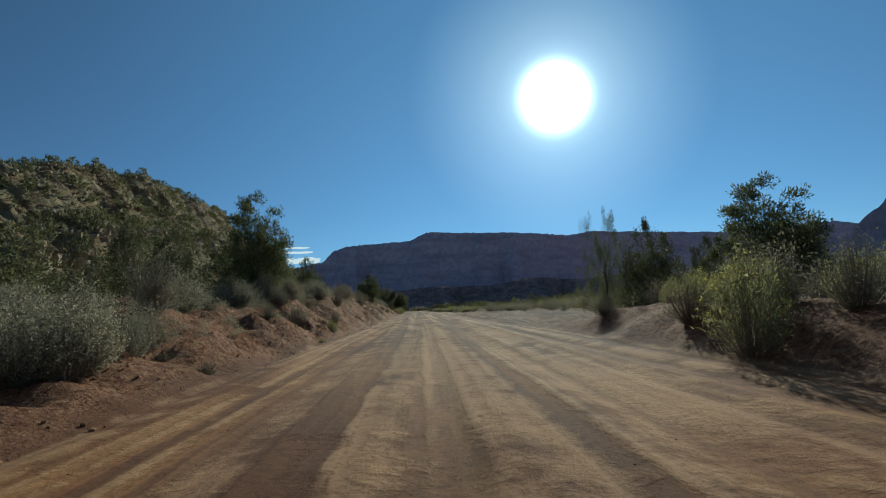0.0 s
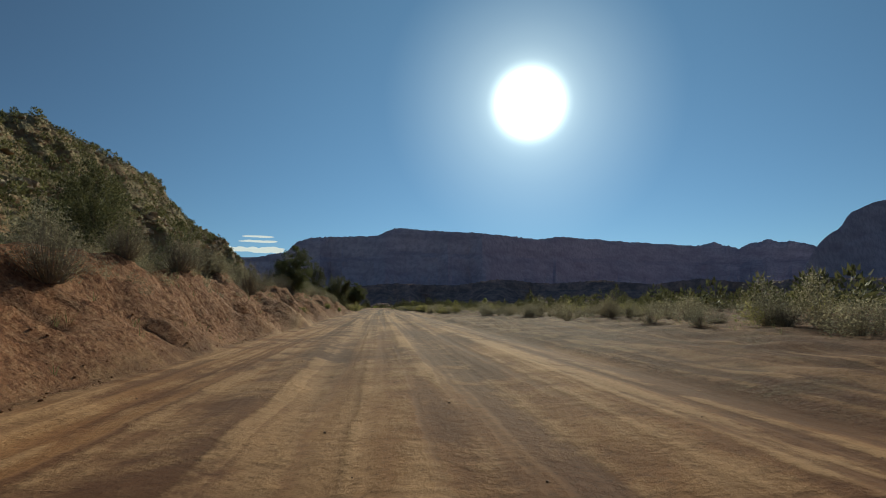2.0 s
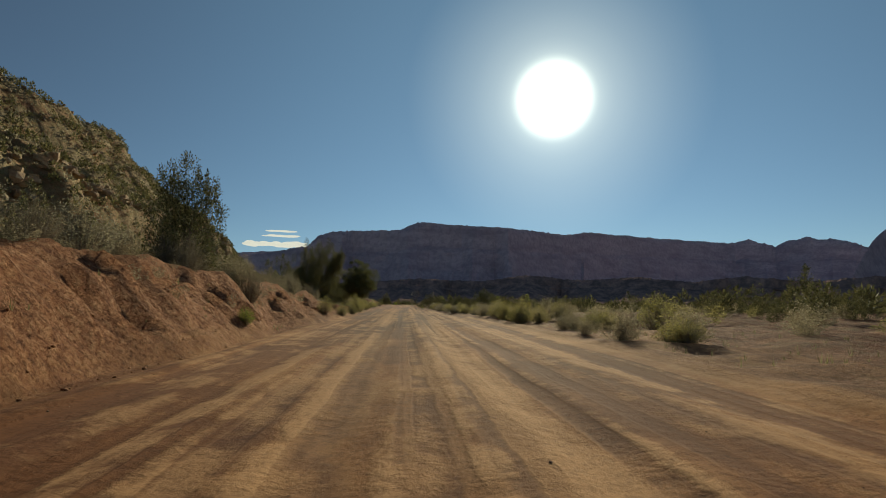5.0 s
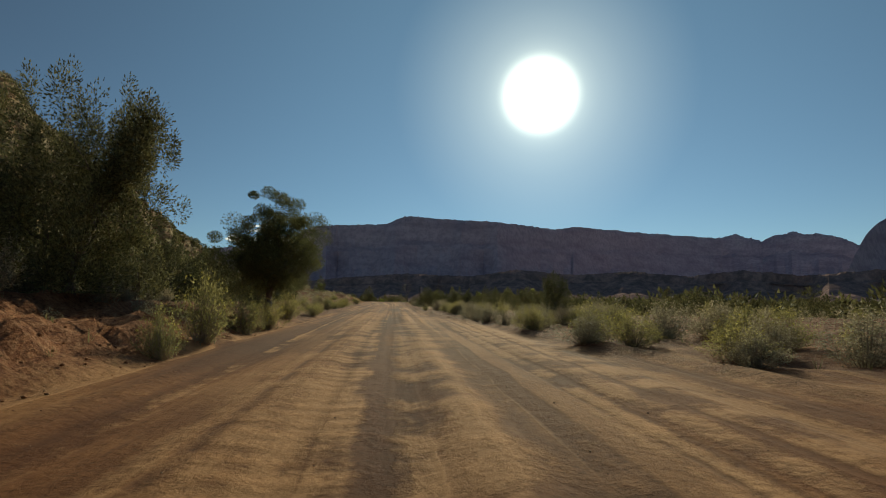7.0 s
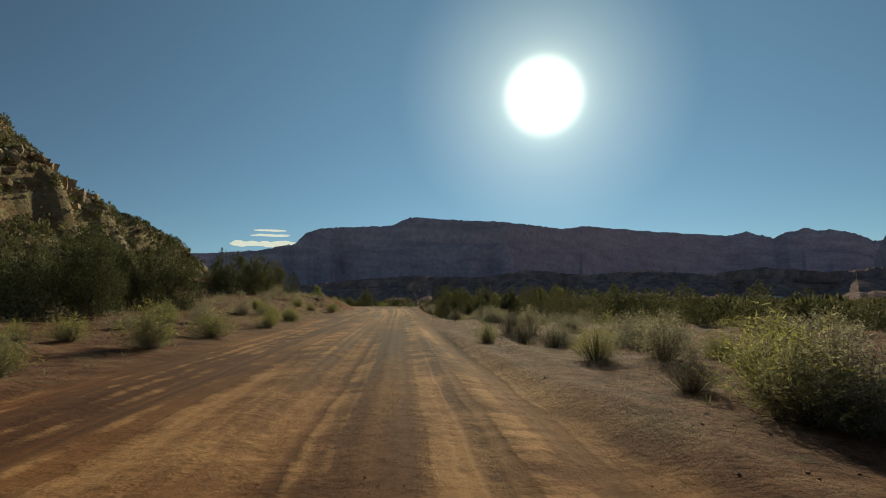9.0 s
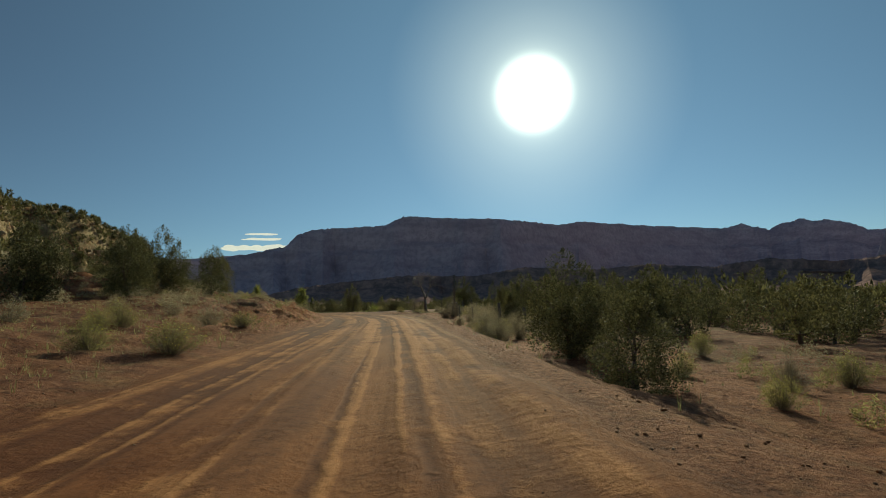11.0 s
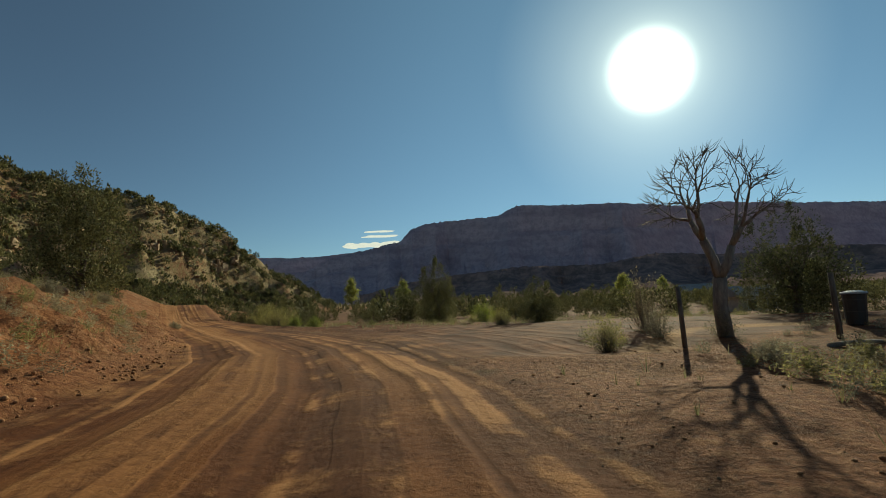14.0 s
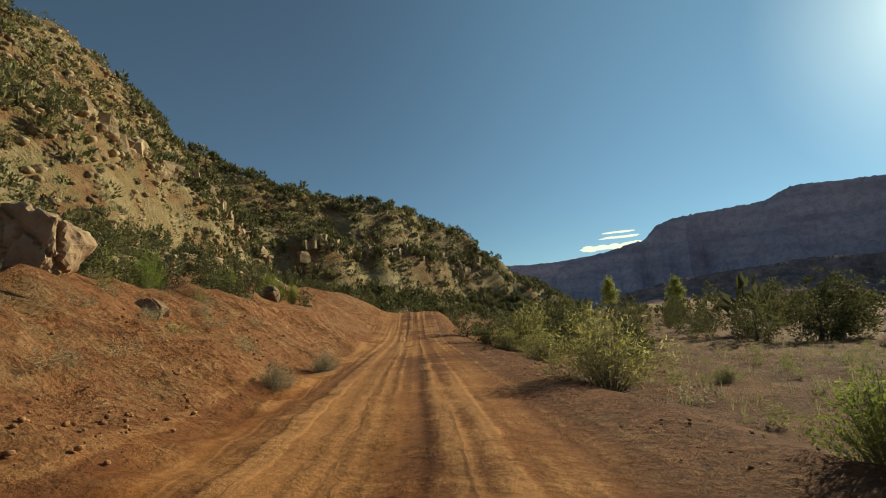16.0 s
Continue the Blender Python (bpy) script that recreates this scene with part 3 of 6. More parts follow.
def mesh_from(name, verts, faces, material, smooth_shade=False):
    me = bpy.data.meshes.new(name)
    if isinstance(faces, np.ndarray):
        sides = faces.shape[1]
        me.vertices.add(len(verts))
        me.vertices.foreach_set("co", np.asarray(verts, np.float32).ravel())
        me.loops.add(faces.size)
        me.polygons.add(len(faces))
        me.loops.foreach_set("vertex_index", faces.astype(np.int32).ravel())
        me.polygons.foreach_set("loop_start", np.arange(0, faces.size, sides, dtype=np.int32))
        me.update(calc_edges=True)
    else:
        me.from_pydata([tuple(v) for v in verts], [], [tuple(f) for f in faces])
    me.materials.append(material)
    if smooth_shade:
        me.polygons.foreach_set("use_smooth", np.ones(len(me.polygons), bool))
    me.update()
    return me


def build_ground():
    xs = spread([(-3500, -700, 400), (-700, -220, 60), (-220, -130, 9), (-130, -44, 1.7), (-44, -18, 1.0), (-18, -11, 0.42), (-11, 8.4, 0.2), (8.4, 14, 0.5), (14, 30, 1.2), (30, 80, 4), (80, 300, 20), (300, 3500, 400)])
    ys = spread([(-3000, -300, 300), (-300, -40, 20), (-40, -4, 2), (-4, 318, 0.38), (318, 520, 2.2), (520, 900, 30), (900, 4500, 400)])
    X, Y = np.meshgrid(xs, ys)
    Z = height(X, Y)
    w, h = len(xs), len(ys)
    me = bpy.data.meshes.new("ground")
    me.vertices.add(w * h)
    me.vertices.foreach_set("co", np.stack([X, Y, Z], -1).astype(np.float32).ravel())
    i = (np.arange(h - 1)[:, None] * w + np.arange(w - 1)).ravel()
    quads = np.stack([i, i + 1, i + w + 1, i + w], -1).astype(np.int32)
    me.loops.add(quads.size)
    me.polygons.add(len(quads))
    me.loops.foreach_set("vertex_index", quads.ravel())
    me.polygons.foreach_set("loop_start", np.arange(0, quads.size, 4, dtype=np.int32))
    me.update()
    me.polygons.foreach_set("use_smooth", np.ones(len(quads), bool))
    u, s, road, field = ground_zones(X, Y)
    top = np.interp(s, BANK_S, BANK_Z)
    lw, rw = road_edges(s)
    cut = smooth(-0.3, 0.5, -u - lw) * (1 - smooth(2.9, 5.2, -u - lw)) * smooth(0.5, 1.4, top)
    cut = np.maximum(cut, smooth(-0.2, 0.8, u - rw) * (1 - smooth(22, 32, s)) * (1 - smooth(8, 14, u)))
    cut = np.maximum(cut, 0.8 * smooth(0.0, 0.8, u - rw) * (1 - smooth(5, 10, u - rw)) * smooth(205, 222, s))
    slope = smooth(-0.3, 0.8, -u - lw) * (1 - smooth(11, 24, -u + 2 * wave(X, Y, 33, 9.0))) * smooth(264, 300, s)
    ut, st = along(TRACK, X, Y)
    lighter = (1 - smooth(0.25, 0.6, np.abs(ut + 0.25 * wave(X, Y, 34, 7.0)))) * smooth(236, 246, Y) * (1 - smooth(30, 45, X))
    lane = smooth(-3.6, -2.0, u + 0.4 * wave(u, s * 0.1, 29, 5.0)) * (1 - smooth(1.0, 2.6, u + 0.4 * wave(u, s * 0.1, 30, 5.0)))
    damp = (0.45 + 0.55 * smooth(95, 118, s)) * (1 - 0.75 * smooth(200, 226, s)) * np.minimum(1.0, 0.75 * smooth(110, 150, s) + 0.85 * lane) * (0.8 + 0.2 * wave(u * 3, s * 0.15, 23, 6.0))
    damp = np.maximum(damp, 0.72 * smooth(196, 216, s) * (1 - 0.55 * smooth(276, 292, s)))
    ripple = (0.55 + 0.45 * wave(u * 2, s, 37, 5.0)) * smooth(-1.9, -1.6, u) * (1 - smooth(-0.7, -0.4, u)) * smooth(126, 138, s) * (1 - smooth(164, 180, s)) + 0.35 * smooth(0.9, 1.2, u) * (1 - smooth(1.9, 2.3, u)) * smooth(140, 150, s) * (1 - smooth(186, 196, s))
    uj, sj = along(SIDE, X, Y)
    apron = (1 - smooth(-1.0, 1.2, np.abs(uj) - side_half(X))) * smooth(-5, 0, X) * smooth(0.0, 1.5, u - rw)
    apron = np.clip(apron * 1.15, 0, 1) * (1 - 0.8 * lighter) * (1 - smooth(16, 30, X) * 0.8)
    beyond = smooth(0.0, 1.5, u - rw) * smooth(276, 286, Y) * (1 - smooth(308, 330, Y)) * (1 - smooth(20, 36, X + 4 * wave(X, Y, 41, 9.0)))
    apron = np.maximum(apron, beyond * (0.8 + 0.2 * wave(X, Y, 42, 6.0)))
    ruddy = (0.55 + 0.45 * road) * smooth(120, 215, s) * (1 - smooth(0.0, 0.1, hill_share(X, Y)))
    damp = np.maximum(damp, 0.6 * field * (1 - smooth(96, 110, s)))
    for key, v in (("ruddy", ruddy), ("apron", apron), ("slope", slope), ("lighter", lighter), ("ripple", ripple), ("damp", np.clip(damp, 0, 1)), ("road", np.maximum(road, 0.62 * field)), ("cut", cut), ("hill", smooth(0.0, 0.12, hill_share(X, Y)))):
        a = me.attributes.new(key, "FLOAT", "POINT")
        a.data.foreach_set("value", v.astype(np.float32).ravel())
    layer = me.uv_layers.new(name="track")
    uside, sside = along(SIDE, X, Y)
    turn = (np.abs(uside) < 6.5) & (X > 5) & (u > rw)
    u, s = np.where(turn, uside, u), np.where(turn, sside, s)
    us = np.stack([u.ravel()[quads.ravel()], s.ravel()[quads.ravel()]], -1)
    layer.data.foreach_set("uv", us.astype(np.float32).ravel())
    me.materials.append(MAT_GROUND)
    me.update()
    return tagged(new("ground", me), "red and tan desert ground with a rutted dirt road", "ground", kind="structure")


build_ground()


def ground_z(x, y):
    return float(height(np.array([x]), np.array([y]))[0])


# ---- far mesas ----
def far_ridge(name, label, eye, profile, dist, depth, seed, steps=900, rock=None):
    """A long table mountain seen from afar: azimuth, elevation stops of its rim as from eye; a cliff band over wooded slopes."""
    az = np.linspace(profile[0][0], profile[-1][0], steps)
    dist = np.interp(az, [p[0] for p in dist], [p[1] for p in dist])
    el = np.interp(az, [p[0] for p in profile], [p[1] for p in profile])
    rng = np.random.RandomState(seed)
    n1 = np.interp(np.arange(steps), np.arange(0, steps + 8, 3), rng.normal(0, 1, len(np.arange(0, steps + 8, 3))))
    n2 = np.interp(np.arange(steps), np.arange(0, steps + 30, 13), rng.normal(0, 1, len(np.arange(0, steps + 30, 13))))
    n0 = np.abs(rng.normal(0, 1, steps)) * 0.0007
    rows = [(-0.55, 0.0, 1.0), (-0.42, 0.07, 0.8), (-0.30, 0.20, 0.9), (-0.23, 0.26, 0.7), (-0.15, 0.40, 0.8), (-0.10, 0.56, 0.5), (-0.085, 0.63, 0.3), (-0.05, 0.70, 0.35), (-0.02, 0.93, 0.15), (0.0, 1.0, 0.0), (0.25, 1.0, 0.0), (0.5, 0.0, 0.0)]
    ends = np.clip(np.minimum(az - az[0], az[-1] - az) / 3.0, 0.02, 1)
    verts = []
    for off, share, rag in rows:
        d = dist * (1 + off * depth * ends) + rag * (n1 * 5 + n2 * 34)
        top = eye[2] + dist * np.tan(np.radians(el)) + (n1 * 0.0006 + n0) * dist * (share > 0.9)
        z = -8 + (top + 8) * np.clip(share + rag * 0.03 * n1 * (share > 0), 0, 1)
        a = np.radians(az)
        verts.append(np.stack([eye[0] + np.sin(a) * d, eye[1] + np.cos(a) * d, z], -1))
    verts = np.concatenate(verts)
    faces = []
    for r in range(len(rows) - 1):
        for k in range(steps - 1):
            i = r * steps + k
            faces.append((i, i + 1, i + steps + 1, i + steps))
    ob = new(name, mesh_from(name, verts, faces, rock or MAT_MESA))
    return tagged(ob, label, "mesa", kind="structure")


EYE8 = (1.8, 153.0, 1.4)
far_ridge("mesa", "long flat-topped mesa tinted hazy purple with wooded slopes", EYE8,
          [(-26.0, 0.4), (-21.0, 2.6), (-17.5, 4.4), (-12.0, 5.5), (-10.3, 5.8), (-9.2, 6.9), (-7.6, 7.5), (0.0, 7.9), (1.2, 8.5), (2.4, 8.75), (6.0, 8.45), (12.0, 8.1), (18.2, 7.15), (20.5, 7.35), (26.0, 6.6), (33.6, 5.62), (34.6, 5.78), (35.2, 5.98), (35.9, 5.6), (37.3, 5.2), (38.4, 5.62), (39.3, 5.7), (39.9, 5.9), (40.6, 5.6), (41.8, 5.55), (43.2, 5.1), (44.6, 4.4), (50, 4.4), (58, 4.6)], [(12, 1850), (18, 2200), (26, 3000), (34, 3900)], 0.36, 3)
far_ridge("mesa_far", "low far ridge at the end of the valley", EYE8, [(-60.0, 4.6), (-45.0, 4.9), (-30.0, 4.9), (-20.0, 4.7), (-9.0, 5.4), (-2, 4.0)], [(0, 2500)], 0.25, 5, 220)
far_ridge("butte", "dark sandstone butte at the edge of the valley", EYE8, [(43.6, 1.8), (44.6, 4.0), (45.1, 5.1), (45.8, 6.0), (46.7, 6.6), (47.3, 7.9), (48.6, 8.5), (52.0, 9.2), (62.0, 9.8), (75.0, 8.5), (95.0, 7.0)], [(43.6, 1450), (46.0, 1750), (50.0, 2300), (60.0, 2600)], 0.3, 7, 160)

far_ridge("foothills", "low dark wooded foothills below the mesa", EYE8,
          [(-14.0, 0.6), (-9.0, 1.6), (-4.0, 2.1), (2.0, 2.5), (9.0, 2.2), (14.0, 2.9), (20.0, 2.3), (26.0, 2.6), (31.0, 2.0), (36.0, 2.5), (41.0, 1.9), (46.0, 2.3), (54.0, 2.0)], [(0, 1150)], 0.3, 11, 500, MAT_WOODS)


# ---- plant kit ----
def part(name, me, parent, label=""):
    """One mesh object under a thing or under a part."""
    ob = new(name, me)
    ob.parent = parent
    if label:
        tagged(ob, label)
    return ob


def tube(points, radii, sides=6):
    """A bent tapering round limb: verts, faces."""
    pts = [Vector(p) for p in points]
    verts, faces = [], []
    for i, p in enumerate(pts):
        d = (pts[min(i + 1, len(pts) - 1)] - pts[max(i - 1, 0)]).normalized()
        a = d.cross(Vector((0.31, 0.83, 0.47))).normalized()
        b = d.cross(a)
        for k in range(sides):
            t = 2 * math.pi * k / sides
            verts.append(p + (a * math.cos(t) + b * math.sin(t)) * radii[i])
    for i in range(len(pts) - 1):
        for k in range(sides):
            q, r = i * sides + k, i * sides + (k + 1) % sides
            faces.append((q, r, r + sides, q + sides))
    faces.append(tuple(range(sides))[::-1])
    faces.append(tuple((len(pts) - 1) * sides + k for k in range(sides)))
    return verts, faces


def join(pieces):
    """One wooden frame of limbs that grow out of one another."""
    verts, faces = [], []
    for v, f in pieces:
        n = len(verts)
        verts += [tuple(p) for p in v]
        faces += [tuple(i + n for i in q) for q in f]
    return verts, faces


def leaves(centres, dirs, length, width, rng):
    """Loose pointed leaf blades round centres along dirs."""
    n = len(centres)
    d = dirs / (np.linalg.norm(dirs, axis=1, keepdims=True) + 1e-9)
    side = np.cross(d, rng.normal(size=(n, 3)))
    side /= np.linalg.norm(side, axis=1, keepdims=True) + 1e-9
    l = length * rng.uniform(0.6, 1.35, (n, 1))
    w = width * rng.uniform(0.6, 1.3, (n, 1))
    v = np.stack([centres - d * l * 0.5 - side * w * 0.5, centres - d * l * 0.5 + side * w * 0.5, centres + d * l * 0.5], 1).reshape(-1, 3)
    return v, np.arange(3 * n).reshape(n, 3)


def bent(a, b, sag, rng, n=4):
    a, b = np.array(a, float), np.array(b, float)
    out = []
    for i in range(n + 1):
        t = i / n
        out.append(tuple(a + (b - a) * t + np.array([0, 0, -sag * math.sin(math.pi * t)]) + rng.normal(0, 0.02, 3) * np.linalg.norm(b - a) * (0 < i < n)))
    return out


PROFILE = {"juniper": ([0.0, 0.08, 0.28, 0.52, 0.75, 0.92, 1.0], [0.62, 0.88, 1.0, 0.86, 0.56, 0.24, 0.06]),
           "pinyon": ([0.10, 0.2, 0.38, 0.6, 0.8, 0.93, 1.0], [0.55, 0.86, 1.0, 0.97, 0.74, 0.42, 0.12]),
           "raised": ([0.33, 0.42, 0.55, 0.72, 0.88, 1.0], [0.42, 0.80, 1.0, 0.96, 0.66, 0.22]),
           "broad": ([0.03, 0.2, 0.45, 0.7, 0.9, 1.0], [0.62, 0.85, 1.0, 0.95, 0.72, 0.42]),
           "vase": ([0.30, 0.42, 0.58, 0.74, 0.9, 1.0], [0.30, 0.62, 0.86, 1.0, 0.86, 0.55])}


def branching(base, targets, r, rng, sides=5, lead=(0.30, 0.46), curl=0.0, least=0.0016):
    """Limbs that fork again and again from base until one twig reaches each target."""
    pieces = []

    def go(p, idx, r):
        if len(idx) == 1:
            q = targets[idx[0]]
            pts = [p + (q - p) * t + np.array([0, 0, -curl * math.sin(math.pi * t)]) * np.linalg.norm(q - p) + rng.normal(0, 0.025, 3) * np.linalg.norm(q - p) * (0 < t < 1) for t in (0, 0.5, 1)]
            pieces.append(tube(pts, [r, r * 0.7, r * 0.3], max(3, sides - 2)))
            return
        c = targets[idx].mean(0)
        q = p + (c - p) * rng.uniform(*lead)
        m = (p + q) / 2 + rng.normal(0, 0.05, 3) * np.linalg.norm(q - p)
        pieces.append(tube([p, m, q], [r, r * 0.92, r * 0.84], sides + (2 if len(pieces) < 4 else 0)))
        flat = targets[idx] - c
        axis = np.linalg.svd(flat, full_matrices=False)[2][0]
        order = idx[np.argsort(flat @ axis)]
        cut = int(np.clip(round(len(order) * rng.uniform(0.36, 0.64)), 1, len(order) - 1))
        for part_idx in (order[:cut], order[cut:]):
            go(q, part_idx, max(r * 0.84 * (len(part_idx) / len(order)) ** 0.42, least))

    go(np.array(base, float), np.arange(len(targets)), r)
    return pieces


def tree(kind, seed, lobes, clumps, per_clump, leaf, mat_leaf, label, shape="juniper", puff=1.0, every=10, trunk=0.040, limbs=()):
    """A scrub conifer of unit height and about unit width: forking trunk, and a crown of many small leaf tufts in several lobes."""
    rng = np.random.RandomState(seed)
    root = tagged(new(kind), label, kind.replace("_", " "))
    ts, rs = PROFILE[shape]
    crowns = [(0.0, 0.0, 1.0, 0.82)]
    for k in range(lobes - 1):
        a = 2 * np.pi * (k + rng.uniform(0, 0.7)) / max(1, lobes - 1)
        off = rng.uniform(0.17, 0.27)
        crowns.append((off * math.cos(a), off * math.sin(a), rng.uniform(0.66, 0.96), rng.uniform(0.46, 0.62)))
    if lobes == 1:
        crowns = [(0.0, 0.0, 1.0, 1.0)]
    size = np.array([c[3] ** 1.5 for c in crowns])
    grid = np.linspace(ts[0], 1.0, 60)
    cum = np.cumsum(np.interp(grid, ts, rs) + 0.22)
    cum = (cum - cum[0]) / (cum[-1] - cum[0])
    cen, dirs, mids = [], [], []
    for i in range(clumps):
        cx, cy, top, wide = crowns[rng.choice(len(crowns), p=size / size.sum())]
        t = float(np.interp(rng.uniform(0, 1), cum, grid))
        b = rng.uniform(0, 2 * np.pi)
        full = 0.5 * wide * float(np.interp(t, ts, rs)) * (1 + 0.16 * math.sin(3 * b + seed) + 0.10 * math.sin(5 * b + 9 * t))
        r = full * (1 - 0.62 * rng.uniform(0, 1) ** 1.7)
        grip = 1.0 if shape == "juniper" else 0.75
        c = np.array([cx * grip * min(1, 0.35 + t) + r * math.cos(b), cy * grip * min(1, 0.35 + t) + r * math.sin(b), max(0.05, t * top)])
        rad = (0.062 + 0.030 * (1 - t)) * rng.uniform(0.7, 1.35) * puff
        rad *= 1 - (0.40 if shape == "juniper" else 0.1) * smooth(0.75, 1.0, t)
        if limbs and i % 4 == 0:
            lx, ly, lz, lr = limbs[(i // 4) % len(limbs)]
            f = rng.uniform(0.45, 1.0)
            c = np.array([lx * f, ly * f, 0.22 + (lz - 0.22) * f ** 0.8]) + rng.normal(0, lr, 3) * np.array([1, 1, 0.8])
        p = rng.normal(size=(per_clump, 3))
        p *= rng.uniform(0, 1, (per_clump, 1)) ** 0.42 / np.linalg.norm(p, axis=1, keepdims=True)
        long = np.array([1.0, 1.0, 1.5 + 0.8 * float(smooth(0.6, 1.0, t))]) if shape not in ("pinyon", "raised") else np.array([1.15, 1.15, 0.85])
        q = c + p * rad * long
        q[:, 2] = np.maximum(q[:, 2], 0.01)
        cen.append(q)
        dirs.append(p + np.array([0.35 * math.cos(b), 0.35 * math.sin(b), 0.35]))
        if i % every == 0:
            mids.append(c * np.array([0.94, 0.94, 0.97]))
    cen, dirs = np.concatenate(cen), np.concatenate(dirs)
    v, f = leaves(cen, dirs, leaf[0], leaf[1], rng)
    wood = branching((0, 0, -0.05), np.array(mids), trunk, rng, 5, (0.22, 0.40) if shape != "vase" else (0.30, 0.5))
    part("trunk", mesh_from("trunk", *join(wood), MAT_BARK, True), root, "grey-brown shreddy bark")
    part("crown", mesh_from("crown", v, f, mat_leaf), root)
    return root


def shrub(kind, seed, stems, leaf_n, leaf, mat_leaf, label, bloom=0, upright=0.6, leaf_from=0.35, skirt=0, loose=0.8):
    """A shrub of unit height and unit width: thin bent stems that fan out of one base, and small leaves along them."""
    rng = np.random.RandomState(seed)
    root = tagged(new(kind), label, "shrub")
    a = rng.uniform(0, 2 * np.pi, stems)
    reach = np.sqrt(rng.uniform(0, 1, stems))
    hgt = (1.0 - 0.68 * reach ** 2.4) * rng.uniform(0.70, 1.03, stems)
    lump = 0.86 + 0.16 * np.sin(a * 3 + seed) + 0.08 * np.sin(a * 7 + 2 * seed)
    tip = np.stack([0.5 * reach * lump * np.cos(a), 0.5 * reach * lump * np.sin(a), hgt], -1)
    base = np.stack([0.10 * reach * np.cos(a), 0.10 * reach * np.sin(a), np.full(stems, -0.03)], -1)
    mid = base + (tip - base) * 0.5 + np.stack([0.08 * np.cos(a) * reach, 0.08 * np.sin(a) * reach, 0.06 * upright * np.ones(stems)], -1) * (1 - upright)
    side = np.stack([-np.sin(a), np.cos(a), np.zeros(stems)], -1) + rng.normal(0, 0.3, (stems, 3))
    side /= np.linalg.norm(side, axis=1, keepdims=True)
    w = 0.0038
    v = np.stack([base - side * w, base + side * w, mid + side * w * 0.7, mid - side * w * 0.7, tip], 1).reshape(-1, 3)
    f = []
    for i in range(stems):
        q = 5 * i
        f += [(q, q + 1, q + 2, q + 3), (q + 3, q + 2, q + 4)]
    tagged(part("brushwood", mesh_from("brushwood", v, f, MAT_STEM), root, "thin woody stems"), kind="stuff")
    k = rng.randint(0, stems, leaf_n)
    t = (leaf_from + (1 - leaf_from) * rng.uniform(0, 1, leaf_n) ** 0.7)[:, None]
    b = base[k] * (1 - t) ** 2 + 2 * mid[k] * t * (1 - t) + tip[k] * t * t
    b = b + rng.normal(0, 0.030, (leaf_n, 3))
    b[:, 2] = np.maximum(b[:, 2], 0.02)
    d = (tip[k] - base[k]) + rng.normal(0, loose, (leaf_n, 3))
    lv, lf = leaves(b, d, leaf[0], leaf[1], rng)
    tagged(part("foliage", mesh_from("foliage", lv, lf, mat_leaf), root), kind="stuff")
    if skirt:
        k = rng.randint(0, stems, skirt)
        t = rng.uniform(0.08, 0.62, (skirt, 1))
        c = base[k] * (1 - t) ** 2 + 2 * mid[k] * t * (1 - t) + tip[k] * t * t + rng.normal(0, 0.03, (skirt, 3))
        c[:, 2] = np.maximum(c[:, 2], 0.02)
        bv, bf = leaves(c, (tip[k] - base[k]) + rng.normal(0, 0.5, (skirt, 3)), 0.075, 0.012, rng)
        tagged(part("dry_skirt", mesh_from("dry_skirt", bv, bf, MAT_DRY), root, "dry brown lower twigs"), kind="stuff")
    if bloom:
        k = rng.randint(0, stems, bloom)
        c = tip[k] + rng.normal(0, 0.018, (bloom, 3))
        bv, bf = leaves(c, rng.normal(size=(bloom, 3)) + np.array([0, 0, 0.6]), 0.030, 0.022, rng)
        tagged(part("bloom", mesh_from("bloom", bv, bf, MAT_BLOOM), root, "pale yellow seed heads"), kind="stuff")
    return root


def place(pattern, x, y, h, w, turn, sink=0.03, group=""):
    z = ground_z(x, y) - sink
    ob = copy_thing(pattern, Matrix.LocRotScale((x, y, z), Euler((0, 0, turn)), (w, w, h)))
    if group:
        tagged(ob, group=group)
    return ob


def sow(patterns, rows, group):
    """Things from rows of x, y, height, width; the first use of a pattern moves the pattern itself."""
    rng = random.Random(len(rows) * 7 + len(group))
    for i, (x, y, h, w) in enumerate(rows):
        kinds = patterns
        away = abs(along(LINE, np.array([x]), np.array([y]))[0][0])
        if patterns is JUNIPER and away > 13.5 and h < 5:
            kinds = FAR_JUNIPER
        if away > 8.6:
            kinds = FAR_SAGE if patterns is SAGE else FAR_DRY if patterns is DRY else kinds
        place(kinds[(i * 5 + rng.randrange(len(kinds))) % len(kinds)], x, y, h, w, rng.uniform(0, 6.28), group=group)


